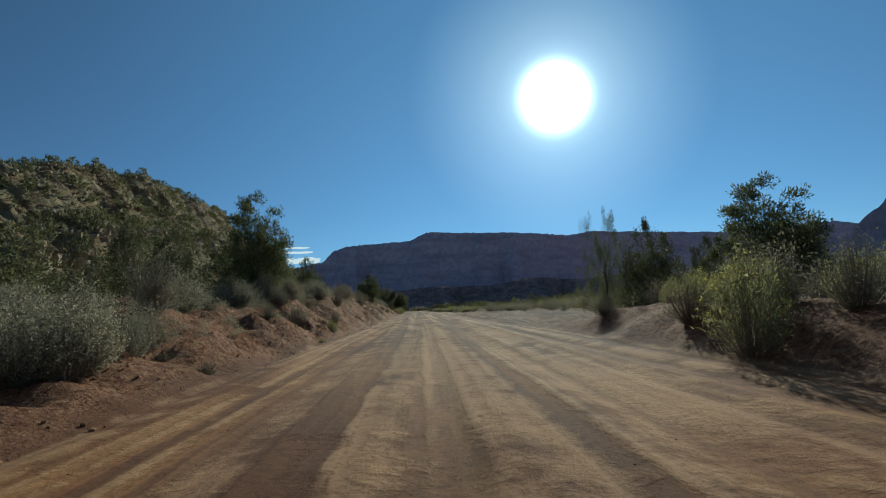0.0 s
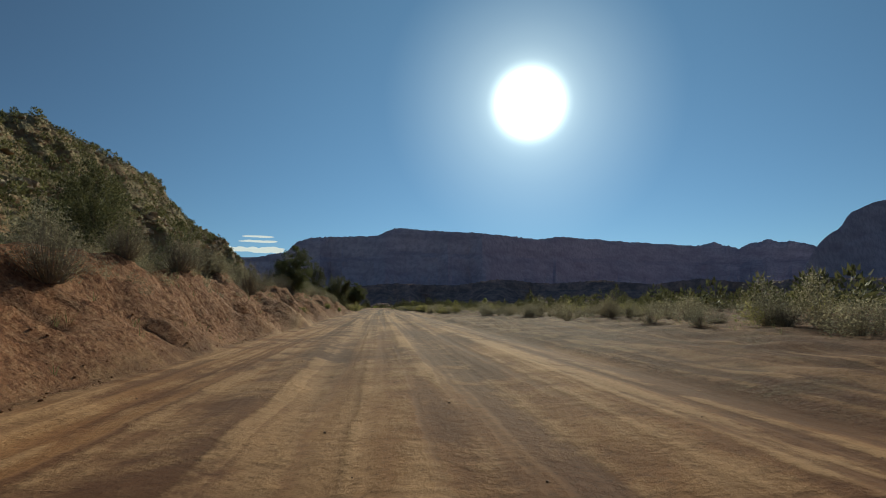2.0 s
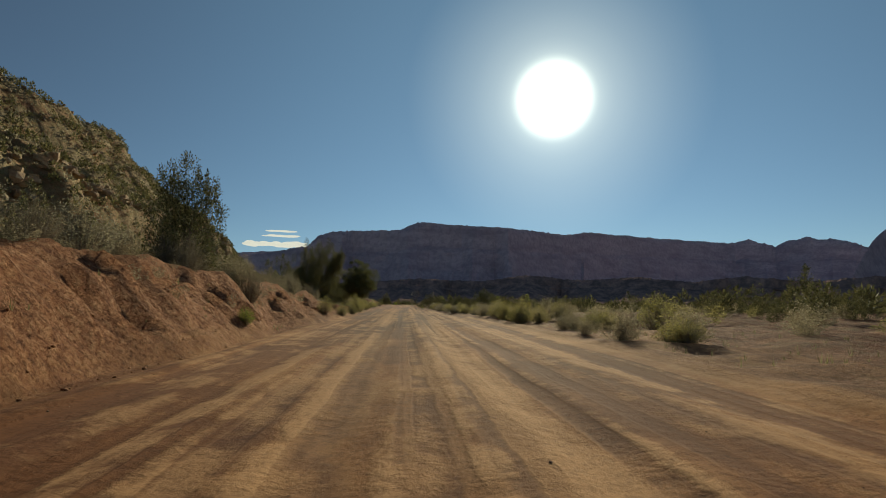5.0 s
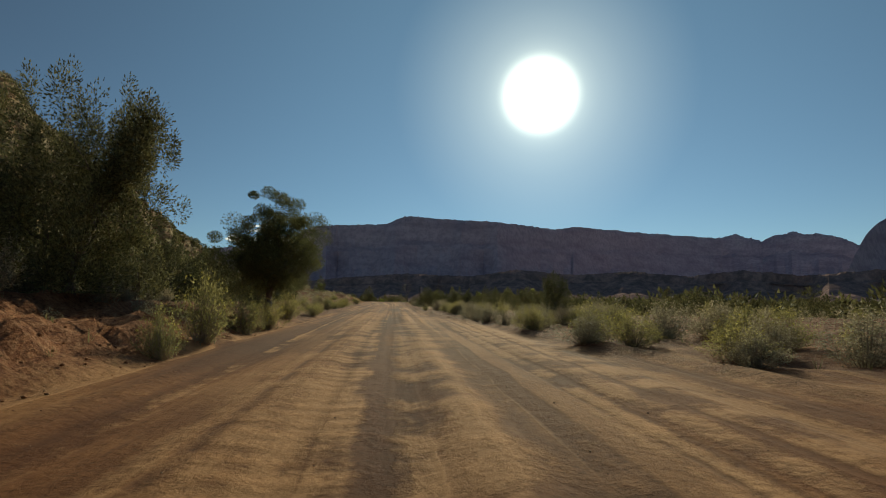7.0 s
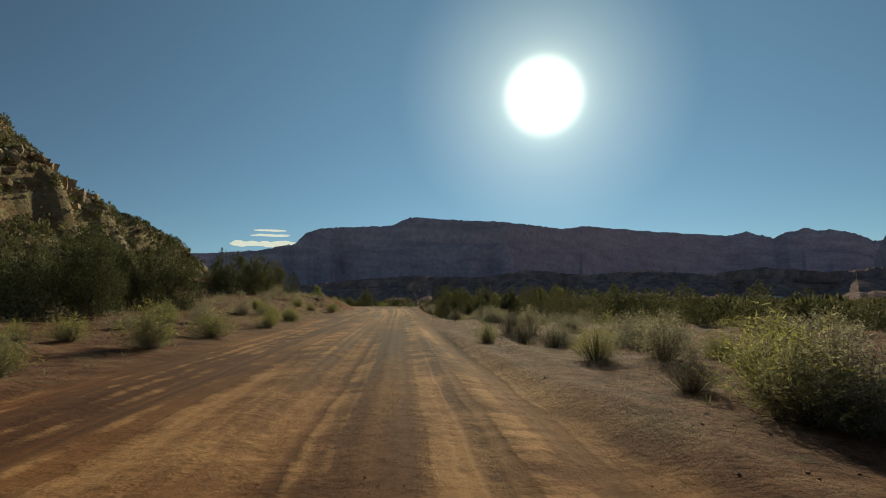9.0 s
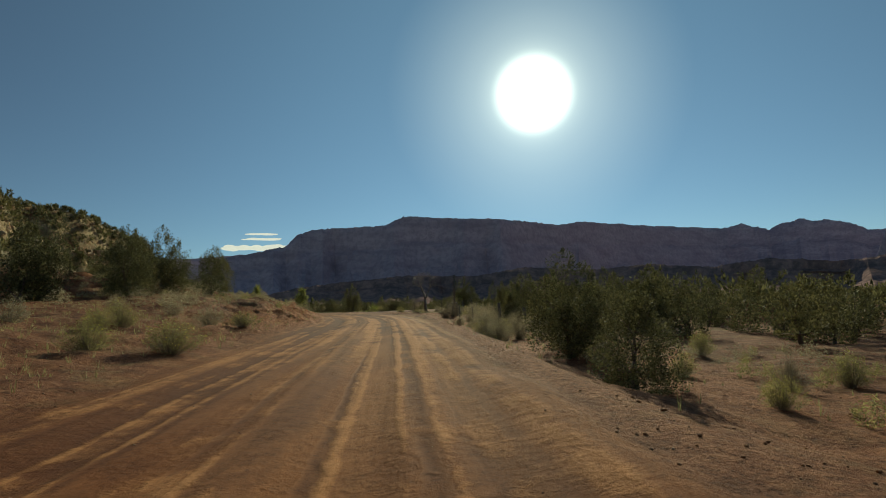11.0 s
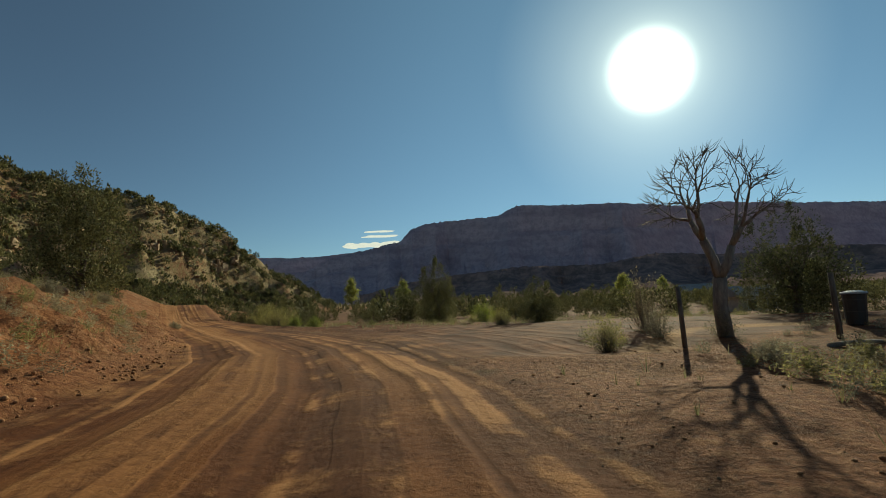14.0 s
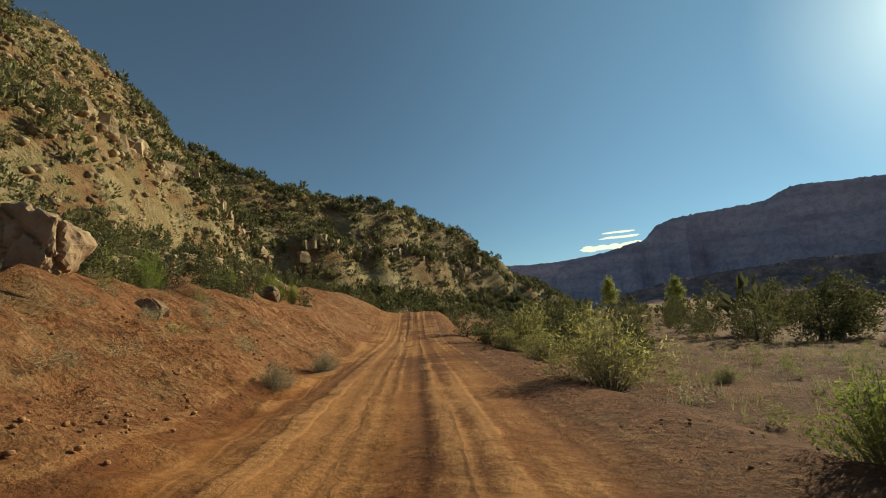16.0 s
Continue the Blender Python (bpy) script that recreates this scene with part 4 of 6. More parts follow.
JUNIPER = [tree("juniper", 11, 4, 235, 72, (0.0215, 0.0132), MAT_JUNIPER, "dark green juniper with a dense ragged crown"),
           tree("juniper", 12, 5, 235, 72, (0.0215, 0.0132), MAT_JUNIPER, "dark green many-stemmed juniper growing in dry red soil"),
           tree("juniper", 13, 2, 225, 72, (0.0215, 0.0132), MAT_JUNIPER, "dark green cone-shaped juniper beside the dirt road"),
           tree("juniper", 14, 6, 240, 72, (0.0215, 0.0132), MAT_JUNIPER, "olive green juniper with several pointed tops")]
FAR_JUNIPER = [tree("juniper", 15, 3, 92, 27, (0.038, 0.026), MAT_JUNIPER, "bushy dark juniper among dry brush", "juniper", 1.15, 14),
               tree("juniper", 16, 4, 94, 27, (0.038, 0.026), MAT_JUNIPER, "rounded olive-green juniper on open ground", "pinyon", 1.15, 14),
               tree("juniper", 17, 2, 88, 27, (0.038, 0.026), MAT_JUNIPER, "small pointed juniper on the slope", "juniper", 1.15, 14)]
PINYON = [tree("pinyon_pine", 21, 5, 330, 90, (0.024, 0.0115), MAT_PINYON, "dark pinyon pine with open tufted branches", "pinyon", 1.05, 4),
          tree("pinyon_pine", 22, 5, 340, 90, (0.024, 0.0115), MAT_PINYON, "rounded dark green pinyon pine on the road bank", "pinyon", 1.08, 4)]
NEAR_PINYON = [tree("pinyon_pine", 23, 6, 190, 640, (0.0100, 0.0072), MAT_PINYON, "tall rounded pinyon pine with clumped needles beside the road", "raised", 1.05, 2, 0.034)]
BARE = [tree("pinyon_pine", 33, 4, 150, 200, (0.0105, 0.0060), MAT_PINYON, "half-dead pinyon pine with bare twiggy upper branches", "broad", 0.62, 1, 0.034)]
SPARSE = [tree("juniper", 31, 6, 420, 200, (0.0145, 0.0072), MAT_JUNIPER, "spreading juniper with one long limb leaning over the bank", "broad", 0.80, 2, 0.034, ((0.50, -0.34, 0.60, 0.03), (0.52, -0.30, 0.74, 0.035), (-0.42, -0.1, 0.4, 0.09)))]
SAGE = [shrub("sagebrush", 40 + k, 120, 3300, (0.036, 0.0150), MAT_SAGE, "grey-green sagebrush with twiggy stems", 0, 0.3, 0.16, 260) for k in range(4)]
RABBIT = [shrub("rabbitbrush", 50 + k, 160, 2900, (0.058, 0.0100), MAT_RABBIT, "yellow-green rabbitbrush with pale seed heads", 200, 0.8, 0.26, 350, 0.45) for k in range(4)]
GREEN = [shrub("green_bush", 60 + k, 190, 3400, (0.055, 0.013), MAT_GREEN, "bright green leafy bush at the roadside", 0, 0.8, 0.18, 200) for k in range(2)]
DRY = [shrub("dry_bush", 70 + k, 240, 2000, (0.036, 0.0105), MAT_DRY, "dry grey-brown twiggy bush with few leaves", 0, 0.5, 0.25, 350) for k in range(3)]
FAR_SAGE = [shrub("sagebrush", 45 + k, 60, 1700, (0.036, 0.0185), MAT_SAGE, "grey-green sagebrush with twiggy stems", 0, 0.3, 0.1, 120) for k in range(3)]
FAR_RABBIT = [shrub("rabbitbrush", 55 + k, 60, 800, (0.12, 0.024), MAT_RABBIT, "yellow-green rabbitbrush with pale seed heads", 60, 0.8, 0.2, 160) for k in range(3)]
FAR_DRY = [shrub("dry_bush", 75 + k, 120, 1100, (0.046, 0.017), MAT_DRY, "dry grey-brown twiggy bush with few leaves", 0, 0.5, 0.2, 120) for k in range(2)]
TUFT_SAGE = [shrub("sagebrush", 145 + k, 30, 400, (0.070, 0.030), MAT_SAGE, "small grey-green sagebrush", 0, 0.3, 0.1) for k in range(3)]
TUFT_RABBIT = [shrub("rabbitbrush", 155 + k, 34, 330, (0.12, 0.026), MAT_RABBIT, "small yellow-green rabbitbrush", 0, 0.8, 0.2) for k in range(2)]
TUFT_DRY = [shrub("dry_bush", 175 + k, 70, 260, (0.09, 0.024), MAT_DRY, "small dry twiggy bush", 0, 0.5, 0.2) for k in range(2)]
PATTERNS = BARE + TUFT_SAGE + TUFT_RABBIT + TUFT_DRY + FAR_SAGE + FAR_RABBIT + FAR_DRY + JUNIPER + FAR_JUNIPER + PINYON + NEAR_PINYON + SPARSE + SAGE + RABBIT + GREEN + DRY

# trees along the road: x, y, height, width
sow(PINYON, [(-9.5, 33.3, 6.9, 4.6), (22.3, 31.5, 8.0, 7.0), (-7.2, 85.4, 4.7, 4.2)], "pinyon pines")
place(BARE[0], 13.3, 36.0, 7.2, 4.6, 0.3, group="pinyon pines")
place(NEAR_PINYON[0], -4.5, 160.0, 6.2, 5.9, 0.4, group="pinyon pines")
sow(JUNIPER, [(-27.9, 55.0, 7.8, 7.0), (-17.5, 40.0, 5.2, 4.6), (-11.1, 56.7, 4.3, 3.7), (14.3, 31.4, 5.6, 4.6), (15.9, 33.6, 4.9, 4.2), (20.0, 33.0, 4.6, 4.4), (25.0, 33.0, 5.0, 4.8), (26.5, 46.0, 5.6, 4.8),
              (-8.6, 115.5, 5.2, 4.2), (-12.2, 152.0, 5.2, 5.0), (-7.6, 171.0, 3.2, 3.4), (-19.3, 72.3, 8.2, 6.4), (14.4, 174.5, 3.4, 3.2), (-13.0, 60.0, 4.6, 4.0), (-15.9, 214.0, 4.9, 5.4), (-16.5, 206.0, 5.4, 5.6)], "roadside junipers")
place(SPARSE[0], -8.0, 150.0, 6.6, 5.8, 0.0, group="roadside junipers")
sow(JUNIPER, [(8.0, 227.3, 3.6, 3.7), (-21.3, 267.6, 7.2, 6.2), (-24.0, 292.5, 7.4, 7.2), (-27.0, 274.0, 6.0, 5.4), (-22.0, 249.0, 6.8, 4.6), (-19.5, 256.0, 5.6, 5.0), (-14.6, 262.0, 3.8, 3.6),
              (10.8, 246.6, 2.6, 2.3), (14.3, 250.1, 3.0, 2.4), (11.8, 255.0, 3.0, 1.9), (18.9, 262.8, 4.3, 2.8), (13.4, 250.0, 2.4, 2.2), (17.5, 267.3, 4.4, 2.8), (14.1, 270.5, 3.5, 2.4),
              (2.7, 291.8, 2.6, 2.7), (-4.5, 307.4, 5.5, 4.2), (10.7, 168.5, 1.9, 2.3), (6.6, 219.6, 2.0, 2.2)], "roadside junipers")
place(JUNIPER[1], 13.0, 287.0, 4.7, 4.8, 0.7, group="roadside junipers")
# shrubs on and under the left bank
sow(SAGE, [(-6.6, 9.3, 1.5, 1.7), (-6.0, 10.3, 1.5, 1.5), (-6.7, 11.6, 1.3, 1.4), (-8.8, 12.7, 1.3, 1.5), (-8.0, 9.8, 1.6, 1.8), (-9.9, 24.6, 1.4, 1.7), (-8.8, 27.9, 1.0, 1.6), (-13.0, 29.5, 1.4, 2.2), (-7.9, 17.5, 1.2, 1.5), (-9.4, 16.0, 1.4, 1.8),
           (-10.6, 19.0, 1.3, 1.8), (-9.2, 21.0, 1.2, 1.5), (-7.6, 62.1, 1.4, 2.4), (-8.2, 78.2, 1.6, 2.5), (-8.0, 96.3, 1.6, 2.6), (-9.4, 70.0, 1.5, 2.2), (-8.8, 88.0, 1.4, 2.2), (-8.6, 104.0, 1.5, 2.0), (-8.4, 136.5, 1.4, 2.6), (-8.2, 124.0, 1.2, 1.8),
           (-7.6, 129.5, 1.3, 1.8), (-10.5, 110.0, 1.5, 2.2)], "sagebrush on the bank")
sow(DRY, [(-4.9, 12.8, 0.4, 0.9), (-6.4, 29.2, 1.4, 2.4), (-6.6, 46.0, 1.7, 2.6), (-7.2, 55.7, 1.8, 2.8), (-5.2, 35.1, 0.9, 1.4), (-6.9, 39.4, 1.4, 2.1), (-6.6, 65.4, 2.2, 2.3), (-7.0, 50.5, 1.6, 2.2), (-6.3, 118.0, 2.1, 2.5), (-7.4, 84.0, 1.4, 2.0),
          # the last six are extra bushes on the right berm, added to shade it
          (-8.6, 36.0, 1.3, 2.0), (-8.4, 42.5, 1.5, 2.2), (17.0, 67.8, 1.9, 1.7), (-6.2, 23.0, 0.8, 1.1), (8.2, 12.4, 2.0, 2.2), (8.6, 9.9, 1.7, 2.0), (9.6, 13.2, 2.1, 2.4), (7.7, 14.6, 1.6, 2.0), (10.6, 9.2, 1.6, 2.0), (9.4, 7.8, 1.3, 1.7)], "dry bushes on the bank")
sow(RABBIT, [(-4.9, 32.0, 0.8, 1.2), (-4.7, 27.1, 0.25, 0.5), (-4.7, 74.3, 0.6, 1.2), (-4.3, 130.5, 1.3, 1.7), (-4.2, 140.6, 1.3, 1.5), (-3.7, 145.9, 1.3, 1.2), (-3.7, 148.6, 2.0, 2.1), (-3.9, 153.6, 1.7, 2.0), (-3.8, 157.0, 1.5, 1.9), (-4.2, 163.5, 1.5, 2.2),
             (-3.9, 171.0, 1.0, 1.6), (-4.3, 176.5, 0.9, 1.4), (-4.8, 181.5, 0.9, 1.5), (-4.6, 187.0, 1.4, 2.0), (-4.4, 191.5, 1.1, 2.2), (-7.0, 187.5, 0.9, 1.6), (-4.2, 199.4, 0.9, 1.5), (-4.3, 206.0, 1.0, 1.8), (-3.9, 224.9, 1.0, 2.0), (-4.9, 235.9, 0.8, 1.8)], "rabbitbrush along the road")
sow(SAGE, [(-6.3, 235.3, 1.1, 1.9), (-6.0, 183.0, 0.9, 1.5), (-8.2, 193.0, 1.0, 1.7), (-9.5, 200.0, 1.1, 1.8), (-7.4, 212.0, 1.0, 1.7), (-10.6, 222.0, 1.2, 2.0), (-12.0, 231.0, 1.2, 1.9), (-9.6, 240.0, 1.0, 1.7), (-12.5, 246.0, 0.9, 1.5), (-14.0, 252.0, 0.9, 1.6),
           (-9.9, 268.0, 0.6, 1.0), (-14.3, 276.0, 0.8, 1.3), (-16.3, 282.0, 0.8, 1.4), (-24.6, 295.4, 0.6, 1.0), (-23.6, 301.0, 0.8, 1.3), (-27.0, 306.0, 0.8, 1.4), (-21.2, 291.0, 0.7, 1.2), (-25.0, 296.0, 0.8, 1.2)], "sagebrush on the slope")
# shrubs along the right side
sow(RABBIT, [(6.7, 10.4, 2.3, 2.3), (9.9, 15.3, 1.6, 2.4), (10.2, 11.5, 1.0, 1.8), (6.9, 177.2, 1.05, 1.9), (7.3, 178.3, 1.2, 1.9), (8.9, 124.4, 1.7, 2.2), (8.8, 132.2, 1.5, 2.2), (8.0, 147.7, 1.1, 2.2), (13.1, 115.0, 1.9, 2.3), (8.7, 128.9, 1.5, 1.5), (7.9, 150.4, 1.4, 1.9), (6.9, 154.2, 1.2, 1.6), (11.3, 172.2, 1.1, 1.9), (5.2, 188.6, 0.7, 1.0),
             (3.4, 277.0, 1.0, 1.3), (0.8, 289.6, 0.9, 1.5), (8.0, 274.9, 0.4, 0.9), (-0.9, 294.8, 0.5, 0.9), (-17.1, 304.4, 1.9, 3.2), (-15.1, 307.4, 0.5, 0.9), (-21.8, 312.6, 1.5, 2.6), (-25.5, 317.0, 1.3, 2.2), (-29.5, 322.5, 1.3, 2.2), (19.9, 70.5, 1.2, 2.8)], "rabbitbrush along the road")
sow(GREEN, [(-0.5, 300.0, 1.7, 2.4), (-13.2, 298.4, 1.0, 1.3), (-12.4, 299.8, 1.1, 1.5), (-38.9, 306.5, 2.5, 2.7), (-43.2, 314.0, 2.6, 3.0), (-46.0, 320.0, 2.6, 2.8), (-5.0, 98.0, 0.8, 1.0), (-4.6, 111.5, 0.7, 0.9)], "green bushes")
sow(SAGE, [(17.6, 53.8, 2.5, 2.8), (19.6, 53.0, 2.7, 3.0), (19.6, 50.4, 1.7, 2.5), (15.6, 59.9, 1.3, 2.3), (15.9, 55.8, 1.1, 2.3), (12.6, 87.8, 1.7, 3.4), (14.4, 69.1, 1.3, 2.8), (21.6, 48.6, 2.2, 2.8), (14.7, 101.0, 1.9, 3.0), (13.8, 83.5, 1.4, 2.4), (15.6, 79.4, 2.1, 2.4), (16.3, 76.0, 1.8, 2.5), (17.5, 72.2, 1.1, 2.0),
           (17.9, 67.0, 1.4, 2.0), (8.2, 135.4, 1.3, 1.9), (10.6, 136.4, 1.2, 1.9), (6.9, 148.4, 1.0, 2.2), (12.9, 128.3, 1.3, 2.0), (12.8, 121.5, 1.4, 2.2), (14.7, 124.2, 1.4, 2.2), (10.2, 128.4, 1.8, 2.2), (11.2, 127.0, 2.0, 2.3), (12.0, 125.3, 1.6, 2.2), (13.6, 119.0, 1.6, 2.3), (8.6, 143.5, 0.9, 1.6), (6.9, 162.8, 1.1, 2.2)], "sagebrush in the field")
sow(SAGE, [(9.5, 149.2, 0.7, 1.3), (7.4, 155.4, 1.2, 2.1), (6.8, 158.4, 0.9, 1.2), (6.9, 167.1, 1.0, 2.4), (9.3, 163.5, 1.0, 2.2), (8.7, 160.7, 0.9, 1.6), (7.2, 170.4, 1.3, 2.7), (9.3, 186.3, 0.9, 2.4), (7.6, 188.2, 0.8, 1.6),
           (12.5, 202.8, 0.9, 2.4), (8.4, 203.2, 1.0, 2.2), (6.2, 230.6, 1.0, 1.5), (8.0, 224.3, 0.9, 1.3), (6.5, 234.6, 1.4, 1.8), (8.2, 235.2, 1.5, 1.6), (6.2, 242.2, 0.7, 1.2), (8.5, 247.5, 1.1, 1.3), (7.6, 245.4, 1.2, 1.1), (8.5, 245.9, 1.2, 1.2)], "sagebrush in the field")
sow(SAGE, [(9.6, 250.7, 1.2, 1.9), (10.5, 248.3, 1.3, 2.0), (7.6, 271.3, 1.1, 1.3), (7.6, 264.0, 0.5, 0.8), (7.2, 261.6, 0.8, 1.1), (6.6, 278.2, 0.8, 1.2), (5.2, 278.8, 0.9, 1.3), (6.0, 274.5, 0.5, 1.0), (9.4, 257.5, 1.1, 1.5), (11.2, 261.5, 1.2, 1.6),
           (10.8, 266.5, 1.0, 1.4), (12.5, 275.0, 1.1, 1.6), (10.2, 240.0, 1.4, 1.8), (12.2, 236.6, 1.4, 1.9)], "sagebrush by the fence")
sow(DRY, [(7.3, 253.8, 1.9, 1.5), (5.4, 281.0, 2.2, 2.0), (7.9, 239.0, 1.5, 1.6)], "dry bushes by the fence")


def scatter(patterns, count, box, hs, ws, keep, seed, group):
    """Further shrubs and trees of the same kinds over a stretch of open ground."""
    rng = random.Random(seed)
    done = 0
    for _ in range(count * 6):
        x, y = rng.uniform(box[0], box[1]), rng.uniform(box[2], box[3])
        if done < count and keep(x, y):
            h = rng.uniform(*hs)
            place(rng.choice(patterns), x, y, h, h * rng.uniform(*ws), rng.uniform(0, 6.28), group=group)
            done += 1


def bulk(name, label, category, patterns, count, box, hs, ws, keep, seed):
    """The same plants where they stand too thick to count: one mesh for each material."""
    rng = random.Random(seed)
    verts, faces, start = {}, {}, {}
    done = 0
    for _ in range(count * 6):
        x, y = rng.uniform(box[0], box[1]), rng.uniform(box[2], box[3])
        if done >= count or not keep(x, y):
            continue
        done += 1
        h = rng.uniform(*hs)
        w = h * rng.uniform(*ws)
        a, pattern = rng.uniform(0, 6.28), rng.choice(patterns)
        c, s, z = math.cos(a) * w, math.sin(a) * w, ground_z(x, y) - 0.03
        for piece in pattern.children:
            me = piece.data
            if len(me.vertices) < 60 or piece.name.startswith(("trunk", "brushwood")):
                continue
            key = me.materials[0].name
            if piece not in start:
                co = np.empty(len(me.vertices) * 3, np.float32)
                me.vertices.foreach_get("co", co)
                start[piece] = (co.reshape(-1, 3), np.array([p.vertices[:] for p in me.polygons]))
            co, polys = start[piece]
            n = sum(len(v) for v in verts.get(key, []))
            verts.setdefault(key, []).append(np.stack([co[:, 0] * c - co[:, 1] * s + x, co[:, 0] * s + co[:, 1] * c + y, co[:, 2] * h + z], -1))
            faces.setdefault(key, []).append(polys + n)
    for key in verts:
        tagged(new(name, mesh_from(name, np.concatenate(verts[key]), np.concatenate(faces[key]), bpy.data.materials[key])), label, category, kind="stuff")


def off_road(x, y, left, right):
    u, s = along(LINE, np.array([x]), np.array([y]))
    us, ss = along(SIDE, np.array([x]), np.array([y]))
    return (u[0] < -left or u[0] > right) and (abs(us[0]) > float(side_half(us * 0 + x)[0]) + 1.2 or x < -6)


scatter(FAR_JUNIPER, 40, (-48, -19, -10, 330), (2.4, 5.5), (0.8, 1.1), lambda x, y: off_road(x, y, 14, 99), 2, "junipers at the hill's foot")
scatter(RABBIT + SAGE + SAGE, 34, (8.4, 12.0, 106, 158), (0.8, 1.5), (1.3, 1.8), lambda x, y: off_road(x, y, 99, 6.9), 16, "sagebrush in the field")
scatter(RABBIT + SAGE + SAGE + DRY, 40, (5.6, 11.0, 158, 216), (0.6, 1.3), (1.3, 1.9), lambda x, y: off_road(x, y, 99, 4.4), 17, "sagebrush in the field")
scatter(FAR_JUNIPER, 44, (26, 90, 90, 330), (2.0, 3.8), (0.8, 1.15), lambda x, y: off_road(x, y, 0, 20), 4, "junipers in the valley")
scatter(FAR_JUNIPER, 64, (15, 46, 216, 274), (2.6, 4.3), (0.8, 1.1), lambda x, y: True, 7, "junipers behind the fence")
scatter(FAR_JUNIPER + GREEN, 16, (-48, -31, 301, 334), (1.6, 3.3), (0.85, 1.15), lambda x, y: off_road(x, y, 8.5, 99), 19, "junipers at the hill's foot")
scatter(FAR_JUNIPER, 30, (-72, -44, 300, 372), (2.2, 4.4), (0.8, 1.1), lambda x, y: off_road(x, y, 10, 14), 9, "junipers at the hill's foot")
scatter(FAR_JUNIPER, 24, (-16, 34, 316, 336), (2.6, 4.4), (0.85, 1.15), lambda x, y: off_road(x, y, 30, 14), 18, "junipers past the junction")
scatter(FAR_SAGE + FAR_DRY + FAR_DRY, 120, (-11.5, -6.9, 8, 152), (0.8, 1.8), (1.1, 1.6), lambda x, y: True, 10, "dry bushes on the bank")
scatter(RABBIT + SAGE, 30, (-10, -4.4, 158, 232), (0.5, 1.2), (1.2, 1.7), lambda x, y: off_road(x, y, 5.9, 99), 11, "rabbitbrush along the road")
scatter(SAGE + DRY + RABBIT, 40, (6, 14, 212, 276), (0.4, 1.1), (1.1, 1.6), lambda x, y: off_road(x, y, 99, 4.0), 13, "sagebrush by the fence")
scatter(JUNIPER, 10, (-17.0, -10.5, 172, 212), (3.6, 5.2), (0.8, 1.1), lambda x, y: True, 14, "roadside junipers")
scatter(RABBIT + DRY, 16, (7.6, 15, 6, 26), (0.9, 1.7), (1.2, 1.6), lambda x, y: True, 15, "rabbitbrush on the berm")
scatter(FAR_JUNIPER, 46, (-25, -12.5, 16, 200), (2.6, 4.8), (0.8, 1.1), lambda x, y: True, 25, "junipers on the shelf")
scatter(SAGE, 16, (-11, -6.2, 6.5, 15), (1.1, 1.8), (1.0, 1.4), lambda x, y: off_road(x, y, 6.6, 99), 26, "sagebrush on the bank")
bulk("field_junipers", "dark junipers standing among the brush of the field", "trees", FAR_JUNIPER, 84, (19, 62, 40, 300), (1.8, 3.6), (0.9, 1.25), lambda x, y: off_road(x, y, 99, 16) and (x > 26 or y > 130), 27)
scatter(FAR_RABBIT + FAR_JUNIPER + FAR_JUNIPER, 26, (-48, -18, 312, 352), (1.4, 3.0), (0.9, 1.3), lambda x, y: 3.6 < along(LINE, np.array([x]), np.array([y]))[0][0] < 14, 28, "junipers past the junction")
scatter(DRY + SAGE, 60, (-9.6, -7.3, 16, 150), (1.1, 2.1), (1.1, 1.5), lambda x, y: True, 29, "dry bushes on the bank")
scatter(FAR_SAGE + FAR_DRY + FAR_DRY + FAR_DRY, 70, (13.0, 24.0, 44, 112), (0.5, 1.7), (1.4, 2.1), lambda x, y: x > 14 + 2.5 * math.sin(y * 0.13) + 0.12 * max(0, 70 - y), 30, "sagebrush in the field")
scatter(SAGE, 28, (7.2, 16, 234, 264), (0.8, 1.5), (1.1, 1.5), lambda x, y: off_road(x, y, 99, 5.6), 31, "sagebrush by the fence")
scatter(JUNIPER, 7, (12, 18, 236, 266), (2.6, 3.8), (0.9, 1.15), lambda x, y: True, 32, "junipers behind the fence")
bulk("shelf_brush", "grey-green and dry brush on the shelf above the bank", "shrubs", TUFT_SAGE + TUFT_DRY + FAR_SAGE[:1], 220, (-27, -10.5, -5, 300), (0.5, 1.5), (1.2, 1.7), lambda x, y: off_road(x, y, 9.5, 99), 1)
bulk("field_brush", "sagebrush and rabbitbrush over the open field", "shrubs", TUFT_SAGE + TUFT_RABBIT + TUFT_DRY + FAR_SAGE[:1], 240, (11.5, 40, 34, 222), (0.7, 1.6), (1.3, 1.9), lambda x, y: off_road(x, y, 99, 9) and (y > 100 or x > 16 + 2 * math.sin(y)), 3)
bulk("junction_brush", "low grey and yellow brush past the junction", "shrubs", TUFT_SAGE + TUFT_RABBIT + TUFT_RABBIT, 220, (-22, 30, 288, 322), (0.25, 0.7), (1.2, 1.9), lambda x, y: off_road(x, y, 99, 4.6), 6)
bulk("valley_junipers", "dense dark junipers on the valley floor", "trees", FAR_JUNIPER, 84, (-40, 56, 330, 400), (2.4, 4.8), (0.8, 1.2), lambda x, y: off_road(x, y, 30, 12), 5)
bulk("low_tufts", "small grey-green and dry tufts on red soil", "shrubs", TUFT_SAGE + TUFT_SAGE + TUFT_DRY + TUFT_RABBIT, 230, (-34, -8, 252, 330), (0.22, 0.75), (1.2, 1.9), lambda x, y: off_road(x, y, 5.4, 99), 20)
